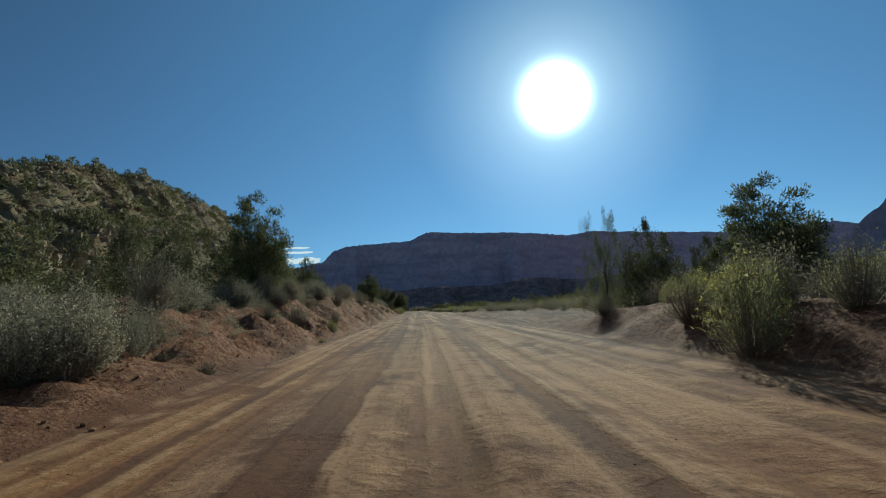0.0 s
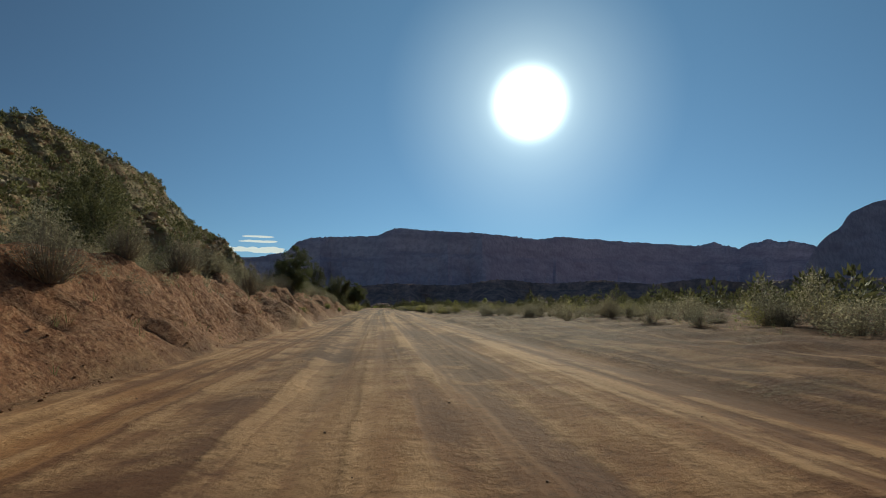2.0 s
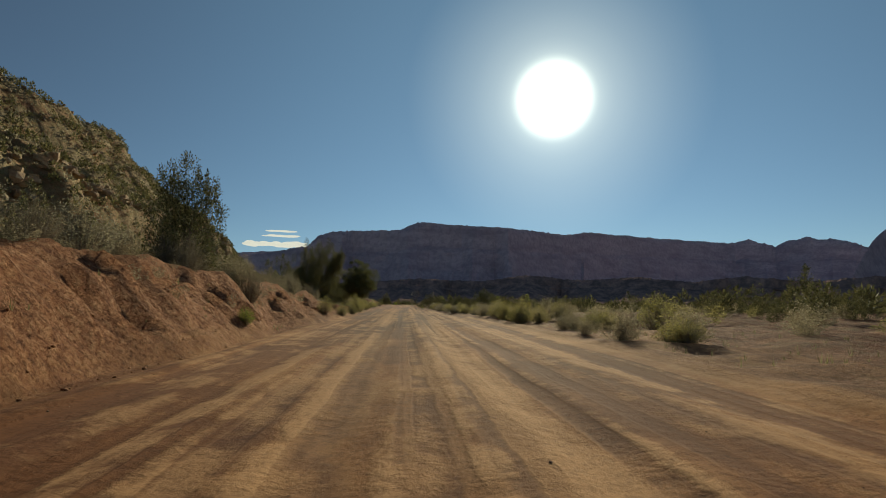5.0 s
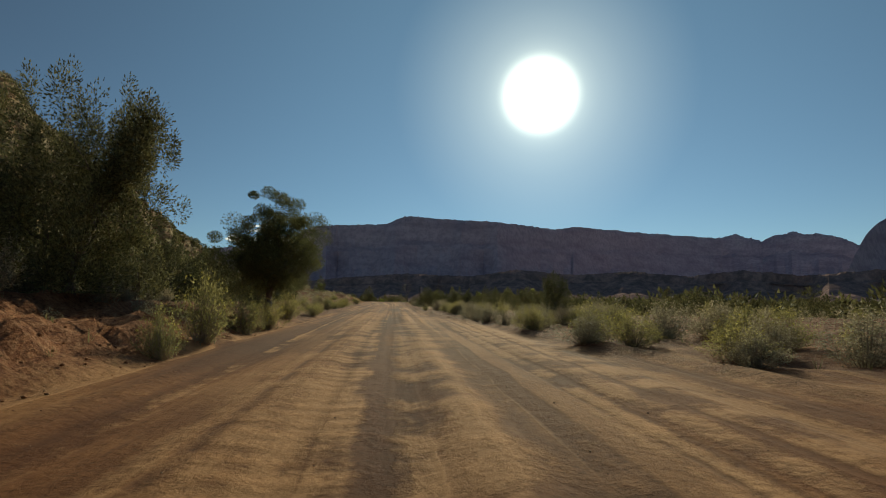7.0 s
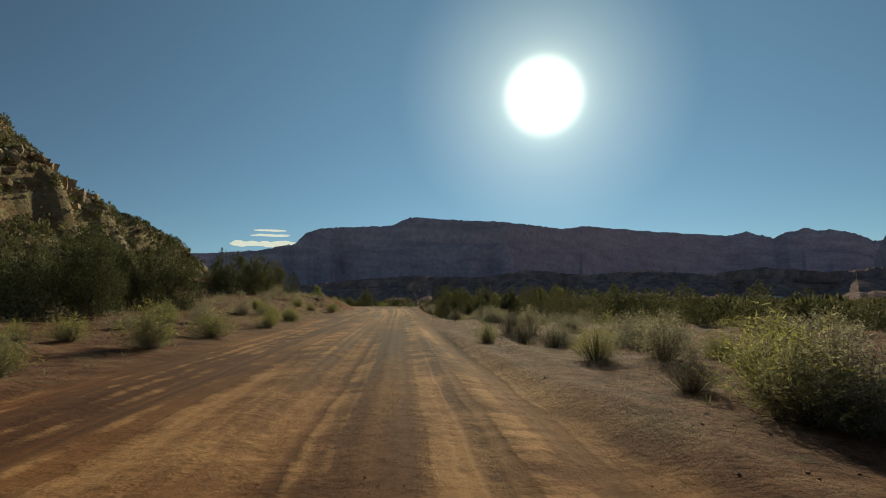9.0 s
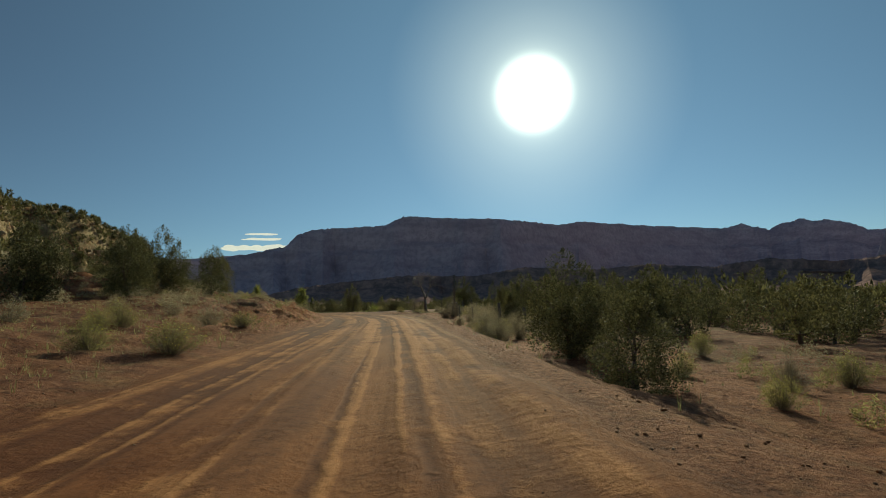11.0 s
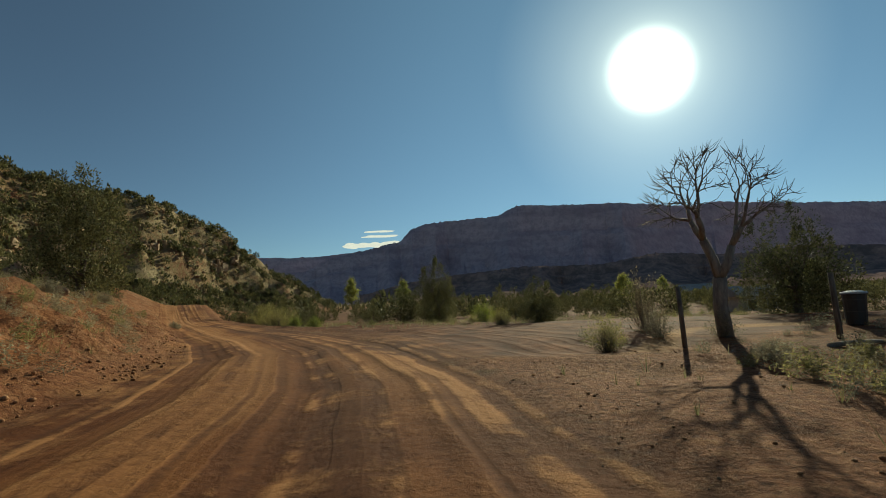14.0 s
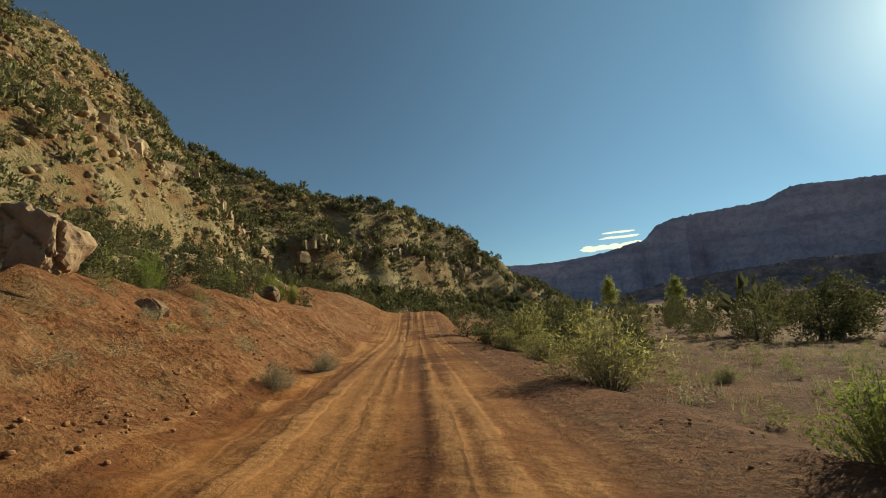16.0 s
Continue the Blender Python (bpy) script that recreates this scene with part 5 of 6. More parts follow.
bulk("slope_tufts", "dry grass tufts and small sage on the red slope", "shrubs", TUFT_SAGE + TUFT_SAGE + TUFT_DRY + TUFT_RABBIT, 330, (-30, -6, 254, 318), (0.28, 0.8), (1.2, 2.0), lambda x, y: off_road(x, y, 5.2, 99) and x > -0.9 * (y - 254) * 0.62 - 22, 24)
bulk("bank_tufts", "dry twigs and small sage on the red cut bank", "shrubs", TUFT_SAGE + TUFT_DRY + TUFT_DRY, 420, (-10.2, -5.4, 4, 158), (0.15, 0.65), (1.2, 2.0), lambda x, y: off_road(x, y, 6.6 + 0.5 * math.sin(y * 0.7), 99), 23)
bulk("verge_brush", "dry grass clumps and low sage round the dead tree", "shrubs", TUFT_SAGE + TUFT_SAGE + TUFT_DRY + TUFT_RABBIT, 170, (3.0, 15, 262, 281), (0.18, 0.6), (1.2, 2.0), lambda x, y: along(LINE, np.array([x]), np.array([y]))[0][0] > 5.4 and abs(along(TRACK, np.array([x]), np.array([y]))[0][0]) > 1.2 and math.hypot(x - 6, y - 285) > 5, 22)
bulk("low_tufts", "small dry tufts and twigs on red soil", "shrubs", TUFT_SAGE + TUFT_DRY + TUFT_RABBIT, 190, (3.5, 16, 205, 300), (0.2, 0.6), (1.2, 2.0), lambda x, y: off_road(x, y, 99, 5.8), 21)
for pattern in PATTERNS:
    for piece in list(pattern.children):
        bpy.data.objects.remove(piece)
    bpy.data.objects.remove(pattern)


# ---- loose cover: what nobody would count ----
def stuff_leaves(name, label, category, mat_leaf, spots, per, size, leaf, seed, low=0.1):
    """Many small tufted clumps in one mesh. spots: x, y, height, width arrays."""
    rng = np.random.RandomState(seed)
    x, y, h, w = spots
    n = len(x)
    z = height(x, y)
    k = np.repeat(np.arange(n), per)
    p = rng.normal(size=(n * per, 3))
    p *= (rng.uniform(0.3, 1.0, (n * per, 1)) ** 0.5) / np.linalg.norm(p, axis=1, keepdims=True)
    c = np.stack([x[k] + p[:, 0] * w[k] * 0.5, y[k] + p[:, 1] * w[k] * 0.5, z[k] + h[k] * (low + (1 - low) * (0.5 + 0.5 * p[:, 2]))], -1)
    taper = 1 - 0.45 * (0.5 + 0.5 * p[:, 2])
    c[:, 0] = x[k] + (c[:, 0] - x[k]) * taper
    c[:, 1] = y[k] + (c[:, 1] - y[k]) * taper
    d = p + np.array([0, 0, 0.7])
    dd = d / np.linalg.norm(d, axis=1, keepdims=True)
    side = np.cross(dd, rng.normal(size=(n * per, 3)))
    side /= np.linalg.norm(side, axis=1, keepdims=True)
    s = (h[k] * size)[:, None]
    l, wd = s * leaf[0], s * leaf[1]
    v = np.stack([c - dd * l - side * wd, c - dd * l + side * wd, c + dd * l], 1).reshape(-1, 3)
    ob = new(name, mesh_from(name, v, np.arange(3 * n * per).reshape(-1, 3), mat_leaf))
    return tagged(ob, label, category, kind="stuff")


def spots_on(count, box, seed, keep, hs, ws):
    rng = np.random.RandomState(seed)
    x, y = rng.uniform(box[0], box[1], count), rng.uniform(box[2], box[3], count)
    ok = keep(x, y, rng.uniform(0, 1, count))
    x, y = x[ok], y[ok]
    h = rng.uniform(hs[0], hs[1], len(x))
    return x, y, h, h * rng.uniform(ws[0], ws[1], len(x))


def on_hill(x, y, r):
    p = hill_share(x, y)
    return (p > 0.03) & (p < 1.28) & ~((y > 288) & (y < 346) & (p < 0.2)) & (r < 0.55 + 0.45 * np.sin(x * 0.07 + y * 0.045) + 0.5 * smooth(350, 380, y) + 0.45 * (1 - smooth(270, 290, y)))


stuff_leaves("hill_junipers", "small dark junipers dotted over the rocky hillside", "trees", MAT_JUNIPER, spots_on(9500, (-140, -30, 45, 480), 5, on_hill, (0.9, 3.0), (0.9, 1.4)), 46, 0.105, (1.0, 0.65), 15)
stuff_leaves("hill_brush", "grey-green brush covering the rocky hillside", "shrubs", MAT_SAGE, spots_on(24000, (-128, -20, 55, 470), 6, lambda x, y, r: ~((y > 288) & (y < 346) & (hill_share(x, y) < 0.2)) & (hill_share(x, y) > 0.0) & (hill_share(x, y) < 1.2) & (r < 0.8), (0.4, 1.2), (1.2, 2.0)), 10, 0.27, (1.0, 0.7), 16)
stuff_leaves("ridge_junipers", "dense dark junipers over the far shoulder of the hill", "trees", MAT_JUNIPER, spots_on(4600, (-150, -60, 345, 530), 65, lambda x, y, r: (hill_share(x, y) > 0.03) & (hill_share(x, y) < 1.25), (1.2, 3.2), (0.9, 1.4)), 34, 0.15, (1.0, 0.6), 66)
stuff_leaves("valley_woods", "dark juniper woods on the valley floor", "trees", MAT_JUNIPER, spots_on(2600, (-120, 600, 330, 1050), 7, lambda x, y, r: (x > -60 - (y - 330) * 0.02) & (x < 40 + (y - 330) * 1.1) & (along(LINE, x, y)[0] > 14), (2.0, 4.6), (0.9, 1.4)), 64, 0.10, (1.0, 0.6), 17)
stuff_leaves("valley_brush", "junipers and brush over the valley to the right", "trees", MAT_JUNIPER, spots_on(5600, (32, 330, 40, 560), 8, lambda x, y, r: r < np.clip(1.25 - x / 260, 0.3, 1), (1.8, 4.0), (0.9, 1.5)), 56, 0.082, (1.0, 0.6), 18)


def grass_keep(x, y, r):
    u, s = along(LINE, x, y)
    lw, rw = road_edges(s)
    us, ss = along(SIDE, x, y)
    near = np.where(u > 0, u - rw, -u - lw)
    dense = np.where(u > 0, smooth(0.3, 2.0, near), 0.8 * smooth(0.1, 0.6, near)) * (0.55 + 0.45 * wave(x, y, 21, 8.0))
    bare = (u > 0) & (s > 22) & (s < 96) & (u < 14) | (u > 0) & (s > 96) & (s < 158) & (u < 7.5) | (np.abs(us) < side_half(x) + 0.8) & (x > -6)
    return (near > 0.1) & ~bare & (r < dense)


def build_grass(name, label, spots, seed):
    x, y, h, w = spots
    rng = np.random.RandomState(seed)
    per = 7
    k = np.repeat(np.arange(len(x)), per)
    n = len(k)
    a = rng.uniform(0, 2 * np.pi, n)
    r = rng.uniform(0, 0.5, n) * w[k]
    bx, by = x[k] + r * 0.4 * np.cos(a), y[k] + r * 0.4 * np.sin(a)
    base = np.stack([bx, by, height(x, y)[k] - 0.02], -1)
    tip = base + np.stack([r * np.cos(a) * 1.4, r * np.sin(a) * 1.4, h[k] * rng.uniform(0.7, 1.3, n)], -1)
    side = np.stack([-np.sin(a), np.cos(a), 0 * a], -1) * 0.006
    v = np.stack([base - side, base + side, tip], 1).reshape(-1, 3)
    ob = new(name, mesh_from(name, v, np.arange(3 * n).reshape(-1, 3), MAT_GRASS))
    tagged(ob, label, "grass", kind="stuff")


build_grass("dry_grass", "sparse dry yellow grass tufts on bare soil", spots_on(13000, (-17, 17, -2, 318), 31, grass_keep, (0.08, 0.30), (0.8, 1.2)), 32)
build_grass("bank_grass", "dry straw-coloured grass on the red slope", spots_on(7000, (-24, -4, 200, 300), 38, lambda x, y, r: (along(LINE, x, y)[0] < -6.2) & (r < 0.6 + 0.4 * wave(x, y, 39, 6.0)), (0.07, 0.24), (1.0, 1.8)), 40)
build_grass("meadow_grass", "pale yellow-green grass past the junction", spots_on(5200, (-24, 26, 290, 330), 35, lambda x, y, r: (along(LINE, x, y)[0] > 5.0) & (r < 0.7 + 0.3 * wave(x, y, 36, 9.0)), (0.10, 0.34), (1.2, 2.0)), 37)


def stone_shape(rng, flat=0.7):
    """A small faceted stone as verts, faces (about unit size)."""
    bm = bmesh.new()
    bmesh.ops.create_icosphere(bm, subdivisions=1, radius=0.5)
    for v in bm.verts:
        v.co *= rng.uniform(0.7, 1.2)
        v.co.z *= flat
    bm.verts.ensure_lookup_table()
    out = (np.array([v.co[:] for v in bm.verts]), np.array([[v.index for v in f.verts] for f in bm.faces]))
    bm.free()
    return out


def stones(name, label, spots, material, seed, flat=0.7, sink=0.25):
    rng = random.Random(seed)
    shapes = [stone_shape(rng, flat) for _ in range(12)]
    x, y, size, _ = spots
    z = height(x, y)
    vs, fs, n = [], [], 0
    for i in range(len(x)):
        v, f = shapes[i % 12]
        a = rng.uniform(0, 6.28)
        c, s = math.cos(a), math.sin(a)
        w = v * size[i] * np.array([1.0, rng.uniform(0.7, 1.1), rng.uniform(0.7, 1.15)])
        w = np.stack([w[:, 0] * c - w[:, 1] * s + x[i], w[:, 0] * s + w[:, 1] * c + y[i], w[:, 2] + z[i] + size[i] * flat * (0.5 - sink)], -1)
        vs.append(w)
        fs.append(f + n)
        n += len(v)
    ob = new(name, mesh_from(name, np.concatenate(vs), np.concatenate(fs), material))
    return tagged(ob, label, "stones", kind="stuff")


def edge_keep(x, y, r):
    u, s = along(LINE, x, y)
    lw, rw = road_edges(s)
    near = np.where(u > 0, u - rw, -u - lw)
    open_pad = (u > 0) & (s > 24) & (s < 160)
    return (r < (0.06 + 0.9 * np.exp(-((near - 0.5) / 1.0) ** 2)) * np.where(open_pad, 0.25, 1.0)) & (near > -2.5) & (near < 9)


def small_first(spots, power):
    """Fewer large stones than small ones."""
    x, y, size, w = spots
    lo, hi = size.min(), size.max()
    return x, y, lo + (hi - lo) * ((size - lo) / (hi - lo)) ** power, w


def bank_keep(x, y, r):
    u, s = along(LINE, x, y)
    lw, rw = road_edges(s)
    near = -u - lw
    return (near > -0.35) & (near < 4.6) & (np.interp(s, BANK_S, BANK_Z) > 0.8) & (r < 0.30 + 0.70 * np.exp(-((near - 0.2) / 0.8) ** 2))


def clod_keep(x, y, r):
    u, s = along(LINE, x, y)
    lw, rw = road_edges(s)
    us, ss = along(SIDE, x, y)
    near = u - rw
    return (near > 0.1) & (near < 7) & (np.abs(us) > side_half(x) + 0.5) & (r < 0.25 + 0.75 * np.exp(-((near - 0.9) / 0.8) ** 2))


def scree_keep(x, y, r):
    p = hill_share(x, y)
    u, s = along(LINE, x, y)
    return (p > 0.05) & (p < 1.1) & (u < -9) & (r < 0.4 + 0.6 * np.abs(np.sin(x * 0.15 + y * 0.05)))


def bare_edge(x, y):
    u, s = along(LINE, x, y)
    lw, rw = road_edges(s)
    us, ss = along(SIDE, x, y)
    return (u < 0.3 - lw) | (u > rw - 0.3) & ((np.abs(us) > side_half(x)) | (x < -6))


stones("gravel", "loose stones and clods of earth along the road", small_first(spots_on(14000, (-12, 12, 0, 312), 41, lambda x, y, r: edge_keep(x, y, r) & bare_edge(x, y), (0.015, 0.05), (1, 1)), 1.6), MAT_STONE, 42)
stones("road_pebbles", "small pebbles on the dirt road", small_first(spots_on(2200, (-5, 8, 0, 300), 43, lambda x, y, r: r < 0.9, (0.012, 0.042), (1, 1)), 2.5), MAT_STONE, 44)
stones("bank_clods", "crumbled red clods at the foot of the cut bank", small_first(spots_on(12000, (-12, -3, 0, 160), 53, bank_keep, (0.03, 0.10), (1, 1)), 2.2), MAT_CLOD, 54, 0.75)
stones("slope_clods", "red clods and stones on the cut slope", small_first(spots_on(26000, (-40, -6, 252, 335), 57, bank_keep, (0.03, 0.13), (1, 1)), 1.8), MAT_CLOD, 58, 0.75)
stones("verge_clods", "reddish clods and ruts along the verge", small_first(spots_on(26000, (-30, 14, 196, 318), 55, clod_keep, (0.025, 0.07), (1, 1)), 1.5), MAT_CLOD, 56, 0.7)
stones("hill_rubble", "tan sandstone rubble on the hillside", small_first(spots_on(6800, (-128, -24, 60, 470), 45, lambda x, y, r: (hill_share(x, y) > 0.04) & (hill_share(x, y) < 1.1) & (along(LINE, x, y)[0] < -12), (0.3, 1.9), (1, 1)), 1.6), MAT_ROCK, 46, 0.65, 0.3)
stones("slope_rubble", "scree of tan and red sandstone pieces below the ledges", small_first(spots_on(8500, (-122, -30, 286, 372), 47, scree_keep, (0.25, 1.9), (1, 1)), 1.7), MAT_ROCK, 48, 0.6, 0.3)
stuff_leaves("slope_brush", "grey-green brush between the rocks of the slope", "shrubs", MAT_SAGE, spots_on(3000, (-122, -30, 286, 400), 9, lambda x, y, r: (hill_share(x, y) > 0.0) & (hill_share(x, y) < 1.1), (0.3, 0.9), (1.2, 2.0)), 30, 0.12, (1.0, 0.4), 19)
stuff_leaves("slope_greens", "olive green shrubs dotted over the slope", "shrubs", MAT_JUNIPER, spots_on(420, (-122, -32, 286, 400), 10, lambda x, y, r: (hill_share(x, y) > 0.05) & (hill_share(x, y) < 1.1), (0.9, 2.2), (1.0, 1.5)), 230, 0.055, (1.0, 0.45), 20)


def build_ledges():
    """Broken cliff bands of upright sandstone columns along the hill."""
    rng = random.Random(51)
    shapes = []
    for _ in range(14):
        bm = bmesh.new()
        bmesh.ops.create_cube(bm, size=1.0)
        bmesh.ops.subdivide_edges(bm, edges=bm.edges[:], cuts=1, use_grid_fill=True)
        o = Vector((rng.uniform(0, 50), rng.uniform(0, 50), 0))
        planes = [(Vector((rng.gauss(0, 1), rng.gauss(0, 1), rng.gauss(0, 0.6))).normalized(), rng.uniform(0.36, 0.52)) for _ in range(6)]
        for v in bm.verts:
            for n, d in planes:
                k = v.co.dot(n) - d
                if k > 0:
                    v.co -= n * k
            v.co += Vector((noise.noise(v.co * 2.4 + o), noise.noise(v.co * 2.4 + o * 2), noise.noise(v.co * 2.4 + o * 3))) * 0.14
        bm.verts.index_update()
        shapes.append((np.array([v.co[:] for v in bm.verts]), [tuple(v.index for v in f.verts) for f in bm.faces]))
        bm.free()
    vs, fs, n = [], [], 0
    for rise, step, tall in ((0.0, 1.0, 1.0), (0.015, 1.2, 1.3), (-0.20, 2.6, 0.40), (0.18, 3.4, 0.28)):
        y = -10.0
        while y < 470:
            cx, fx = float(np.interp(y, CREST_Y, CREST_X)), float(np.interp(y, CREST_Y, FOOT_X))
            if rng.random() < (0.66 if tall >= 1.0 else 0.5):
                x = fx + (cx - fx) * (float(np.interp(y, LEDGE_Y, LEDGE_P)) + rise + 0.03 * math.sin(y * 0.06) + rng.uniform(-0.012, 0.012))
                w, d, h = rng.uniform(0.8, 3.4), rng.uniform(1.0, 2.8), rng.uniform(1.0, 4.2) * tall * (0.42 if y < 288 else 0.8)
                m = Matrix.Translation((x, y, ground_z(x, y) + h * 0.20)) @ Euler((rng.uniform(-0.22, 0.22), rng.uniform(-0.25, 0.25), rng.uniform(-0.8, 0.8))).to_matrix().to_4x4() @ Matrix.Diagonal((d, w, h, 1))
                co, polys = rng.choice(shapes)
                mm = np.array(m)
                vs.append(co @ mm[:3, :3].T + mm[:3, 3])
                fs += [tuple(i + n for i in p) for p in polys]
                n += len(co)
            y += step * rng.uniform(0.6, 1.6)
    tagged(new("cliff_ledges", mesh_from("cliff_ledges", np.concatenate(vs), fs, MAT_ROCK)), "broken tan sandstone ledges along the hillside", "rock", kind="stuff")


build_ledges()


# ---- built things ----
def box(bm, sx, sy, sz, m, bevel=0.0):
    made = bmesh.ops.create_cube(bm, size=1.0)["verts"]
    bmesh.ops.transform(bm, matrix=m @ Matrix.Diagonal((sx, sy, sz, 1)), verts=made)
    if bevel:
        edges = list({e for v in made for e in v.link_edges})
        bmesh.ops.bevel(bm, geom=edges, offset=bevel, segments=1, affect="EDGES")


def bm_part(name, bm, material, parent, label=""):
    me = bpy.data.meshes.new(name)
    bm.to_mesh(me)
    bm.free()
    me.materials.append(material)
    return part(name, me, parent, label)


def plain(name, colour, rough=0.6, metal=0.0, scale=6.0):
    m, nt, bsdf, N, L = mat(name)
    x = noise_node(N, L, N("ShaderNodeTexCoord").outputs["Object"], scale, 6, 0.65)
    r = ramp_node(N, [(0.3, tuple(c * 0.75 for c in colour)), (0.7, tuple(min(1, c * 1.15) for c in colour))])
    L(x.outputs["Fac"], r.inputs[0])
    L(r.outputs[0], bsdf.inputs["Base Color"])
    bsdf.inputs["Roughness"].default_value, bsdf.inputs["Metallic"].default_value = rough, metal
    return m


MAT_WIRE = plain("galvanised_wire", (0.16, 0.14, 0.12), 0.7, 0.3)
MAT_BIN = plain("dark_plastic", (0.035, 0.037, 0.04), 0.5)
MAT_LID = plain("grey_lid", (0.35, 0.36, 0.38), 0.4)
MAT_WALL = plain("pale_stucco", (0.52, 0.47, 0.41), 0.9, 0.0, 1.5)
MAT_ROOF = plain("grey_metal_roof", (0.36, 0.35, 0.34), 0.85, 0.0, 1.0)
MAT_GLASS = plain("window_glass", (0.04, 0.05, 0.06), 0.08)
MAT_WHITE = plain("white_paint", (0.75, 0.75, 0.73), 0.6)


def fence(spots, label):
    root = tagged(new("wire_fence"), label, "fence")
    root.location = (spots[0][0], spots[0][1], ground_z(spots[0][0], spots[0][1]))
    bpy.context.view_layer.update()
    back = root.matrix_world.inverted()
    rng = random.Random(8)
    tops = []
    for x, y, h, r in spots:
        z = ground_z(x, y)
        lx, ly = rng.uniform(-0.06, 0.06), rng.uniform(-0.06, 0.06)
        v, f = tube([back @ Vector((x, y, z - 0.25)), back @ Vector((x + lx * 0.5, y + ly * 0.5, z + h * 0.5)), back @ Vector((x + lx, y + ly, z + h))], [r, r * 0.93, r * 0.85], 8)
        part("post", mesh_from("post", v, f, MAT_POST, True), root, "weathered split wooden post")
        tops.append((x + lx, y + ly, z, h))
    for a, b in zip(tops[:-1], tops[1:]):
        for share in (0.28, 0.52, 0.74, 0.92):
            sag = rng.uniform(0.02, 0.12)
            pts = []
            for k in range(9):
                t = k / 8
                p = Vector((a[0] + (b[0] - a[0]) * t, a[1] + (b[1] - a[1]) * t, (a[2] + 1.2 * share) * (1 - t) + (b[2] + 1.2 * share) * t - sag * math.sin(math.pi * t)))
                pts.append(back @ p)
            v, f = tube(pts, [0.0022] * 9, 4)
            part("wire", mesh_from("wire", v, f, MAT_WIRE), root, "thin galvanised wire")


fence([(9.7, 239.6, 1.5, 0.10), (9.3, 244.6, 1.75, 0.11), (7.9, 247.2, 1.2, 0.05), (7.3, 250.3, 1.25, 0.06), (7.6, 253.6, 1.2, 0.05), (7.8, 257.4, 1.25, 0.06), (7.9, 261.2, 1.2, 0.05), (8.1, 265.0, 1.25, 0.06), (8.9, 266.1, 1.2, 0.05), (9.9, 266.3, 1.25, 0.06), (11.4, 266.6, 1.2, 0.05), (13.2, 266.8, 1.2, 0.05)], "sagging wire fence on weathered wooden posts")
fence([(5.2, 276.8, 1.45, 0.06), (8.7, 276.9, 1.55, 0.07), (12.6, 277.4, 1.3, 0.05)], "short run of sagging wire in front of the dead tree")


def utility_pole(x, y, h):
    z = ground_z(x, y)
    root = tagged(new("wooden_pole"), "tall cut-off dark wooden pole standing by the fence", "pole")
    root.location = (x, y, z)
    v, f = tube([(0, 0, -0.3), (0.05, 0, h * 0.5), (0.13, 0.0, h)], [0.15, 0.14, 0.13], 12)
    part("shaft", mesh_from("shaft", v, f, MAT_POST, True), root)
    v, f = tube([(0.13, 0, h), (0.13, 0, h + 0.02)], [0.125, 0.11], 12)
    part("top_cut", mesh_from("top_cut", v, f, MAT_DEAD), root, "pale sawn end")


utility_pole(9.6, 271.7, 4.45)


def dead_tree(x, y, h, seed):
    """A bare trunk that forks low into many rising limbs and a round head of fine twigs."""
    rng = np.random.RandomState(seed)
    root = tagged(new("dead_tree"), "bare grey dead tree with many forked branches", "tree")
    root.location = (x, y, ground_z(x, y) - 0.05)
    n = 420
    a, up = rng.uniform(0, 2 * np.pi, n), rng.uniform(-0.25, 1.0, n)
    rad = np.sqrt(1 - np.clip(up, 0, 1) ** 2) * rng.uniform(0.55, 1.0, n)
    aim = np.stack([rad * np.cos(a) * h * 0.40, rad * np.sin(a) * h * 0.40, h * (0.66 + 0.34 * up * rng.uniform(0.85, 1.0, n))], -1)
    limbs = branching((0, 0, -0.05), aim, 0.21, rng, 5, (0.26, 0.40), 0.12, 0.011)
    width = [(limb[0][0] - limb[0][2]).length for limb in limbs]
    for name, low, high, label in (("trunk", 0.04, 9.0, "forked grey trunk and boughs"), ("twigs", 0.0, 0.04, "fine bare twigs")):
        v, f = join([limb for limb, w in zip(limbs, width) if low <= w < high])
        part(name, mesh_from(name, v, f, MAT_DEAD, True), root, label)


dead_tree(6.7, 278.2, 5.3, 4)


def trash_bin(x, y):
    root = tagged(new("trash_bin"), "black plastic bin with a grey lid", "bin")
    root.location = (x, y, ground_z(x, y))
    v, f = tube([(0, 0, 0.0), (0, 0, 0.05), (0, 0, 0.82), (0, 0, 0.86)], [0.22, 0.24, 0.29, 0.31], 16)
    part("body", mesh_from("body", v, f, MAT_BIN), root)
    v, f = tube([(0, 0, 0.865), (0, 0, 0.91), (0, 0, 0.95)], [0.33, 0.32, 0.12], 16)
    part("lid", mesh_from("lid", v, f, MAT_LID), root, "domed grey lid")


trash_bin(10.6, 279.4)


def log(x, y, length, turn, r):
    root = tagged(new("log"), "bleached fallen branch lying on the ground", "log")
    root.matrix_world = pose(x, y, ground_z(x, y) + r * 0.7, 0, 0, turn)
    v, f = tube([(-length / 2, 0, 0), (-length / 5, 0.05, 0.02), (length / 5, -0.04, 0.03), (length / 2, 0.08, 0.0)], [r, r * 0.9, r * 0.75, r * 0.5], 8)
    part("wood", mesh_from("wood", v, f, MAT_DEAD, True), root)


log(8.6, 276.1, 1.5, 15, 0.06)
log(9.2, 242.6, 1.2, -20, 0.06)
log(-6.8, 143.0, 1.6, 40, 0.05)


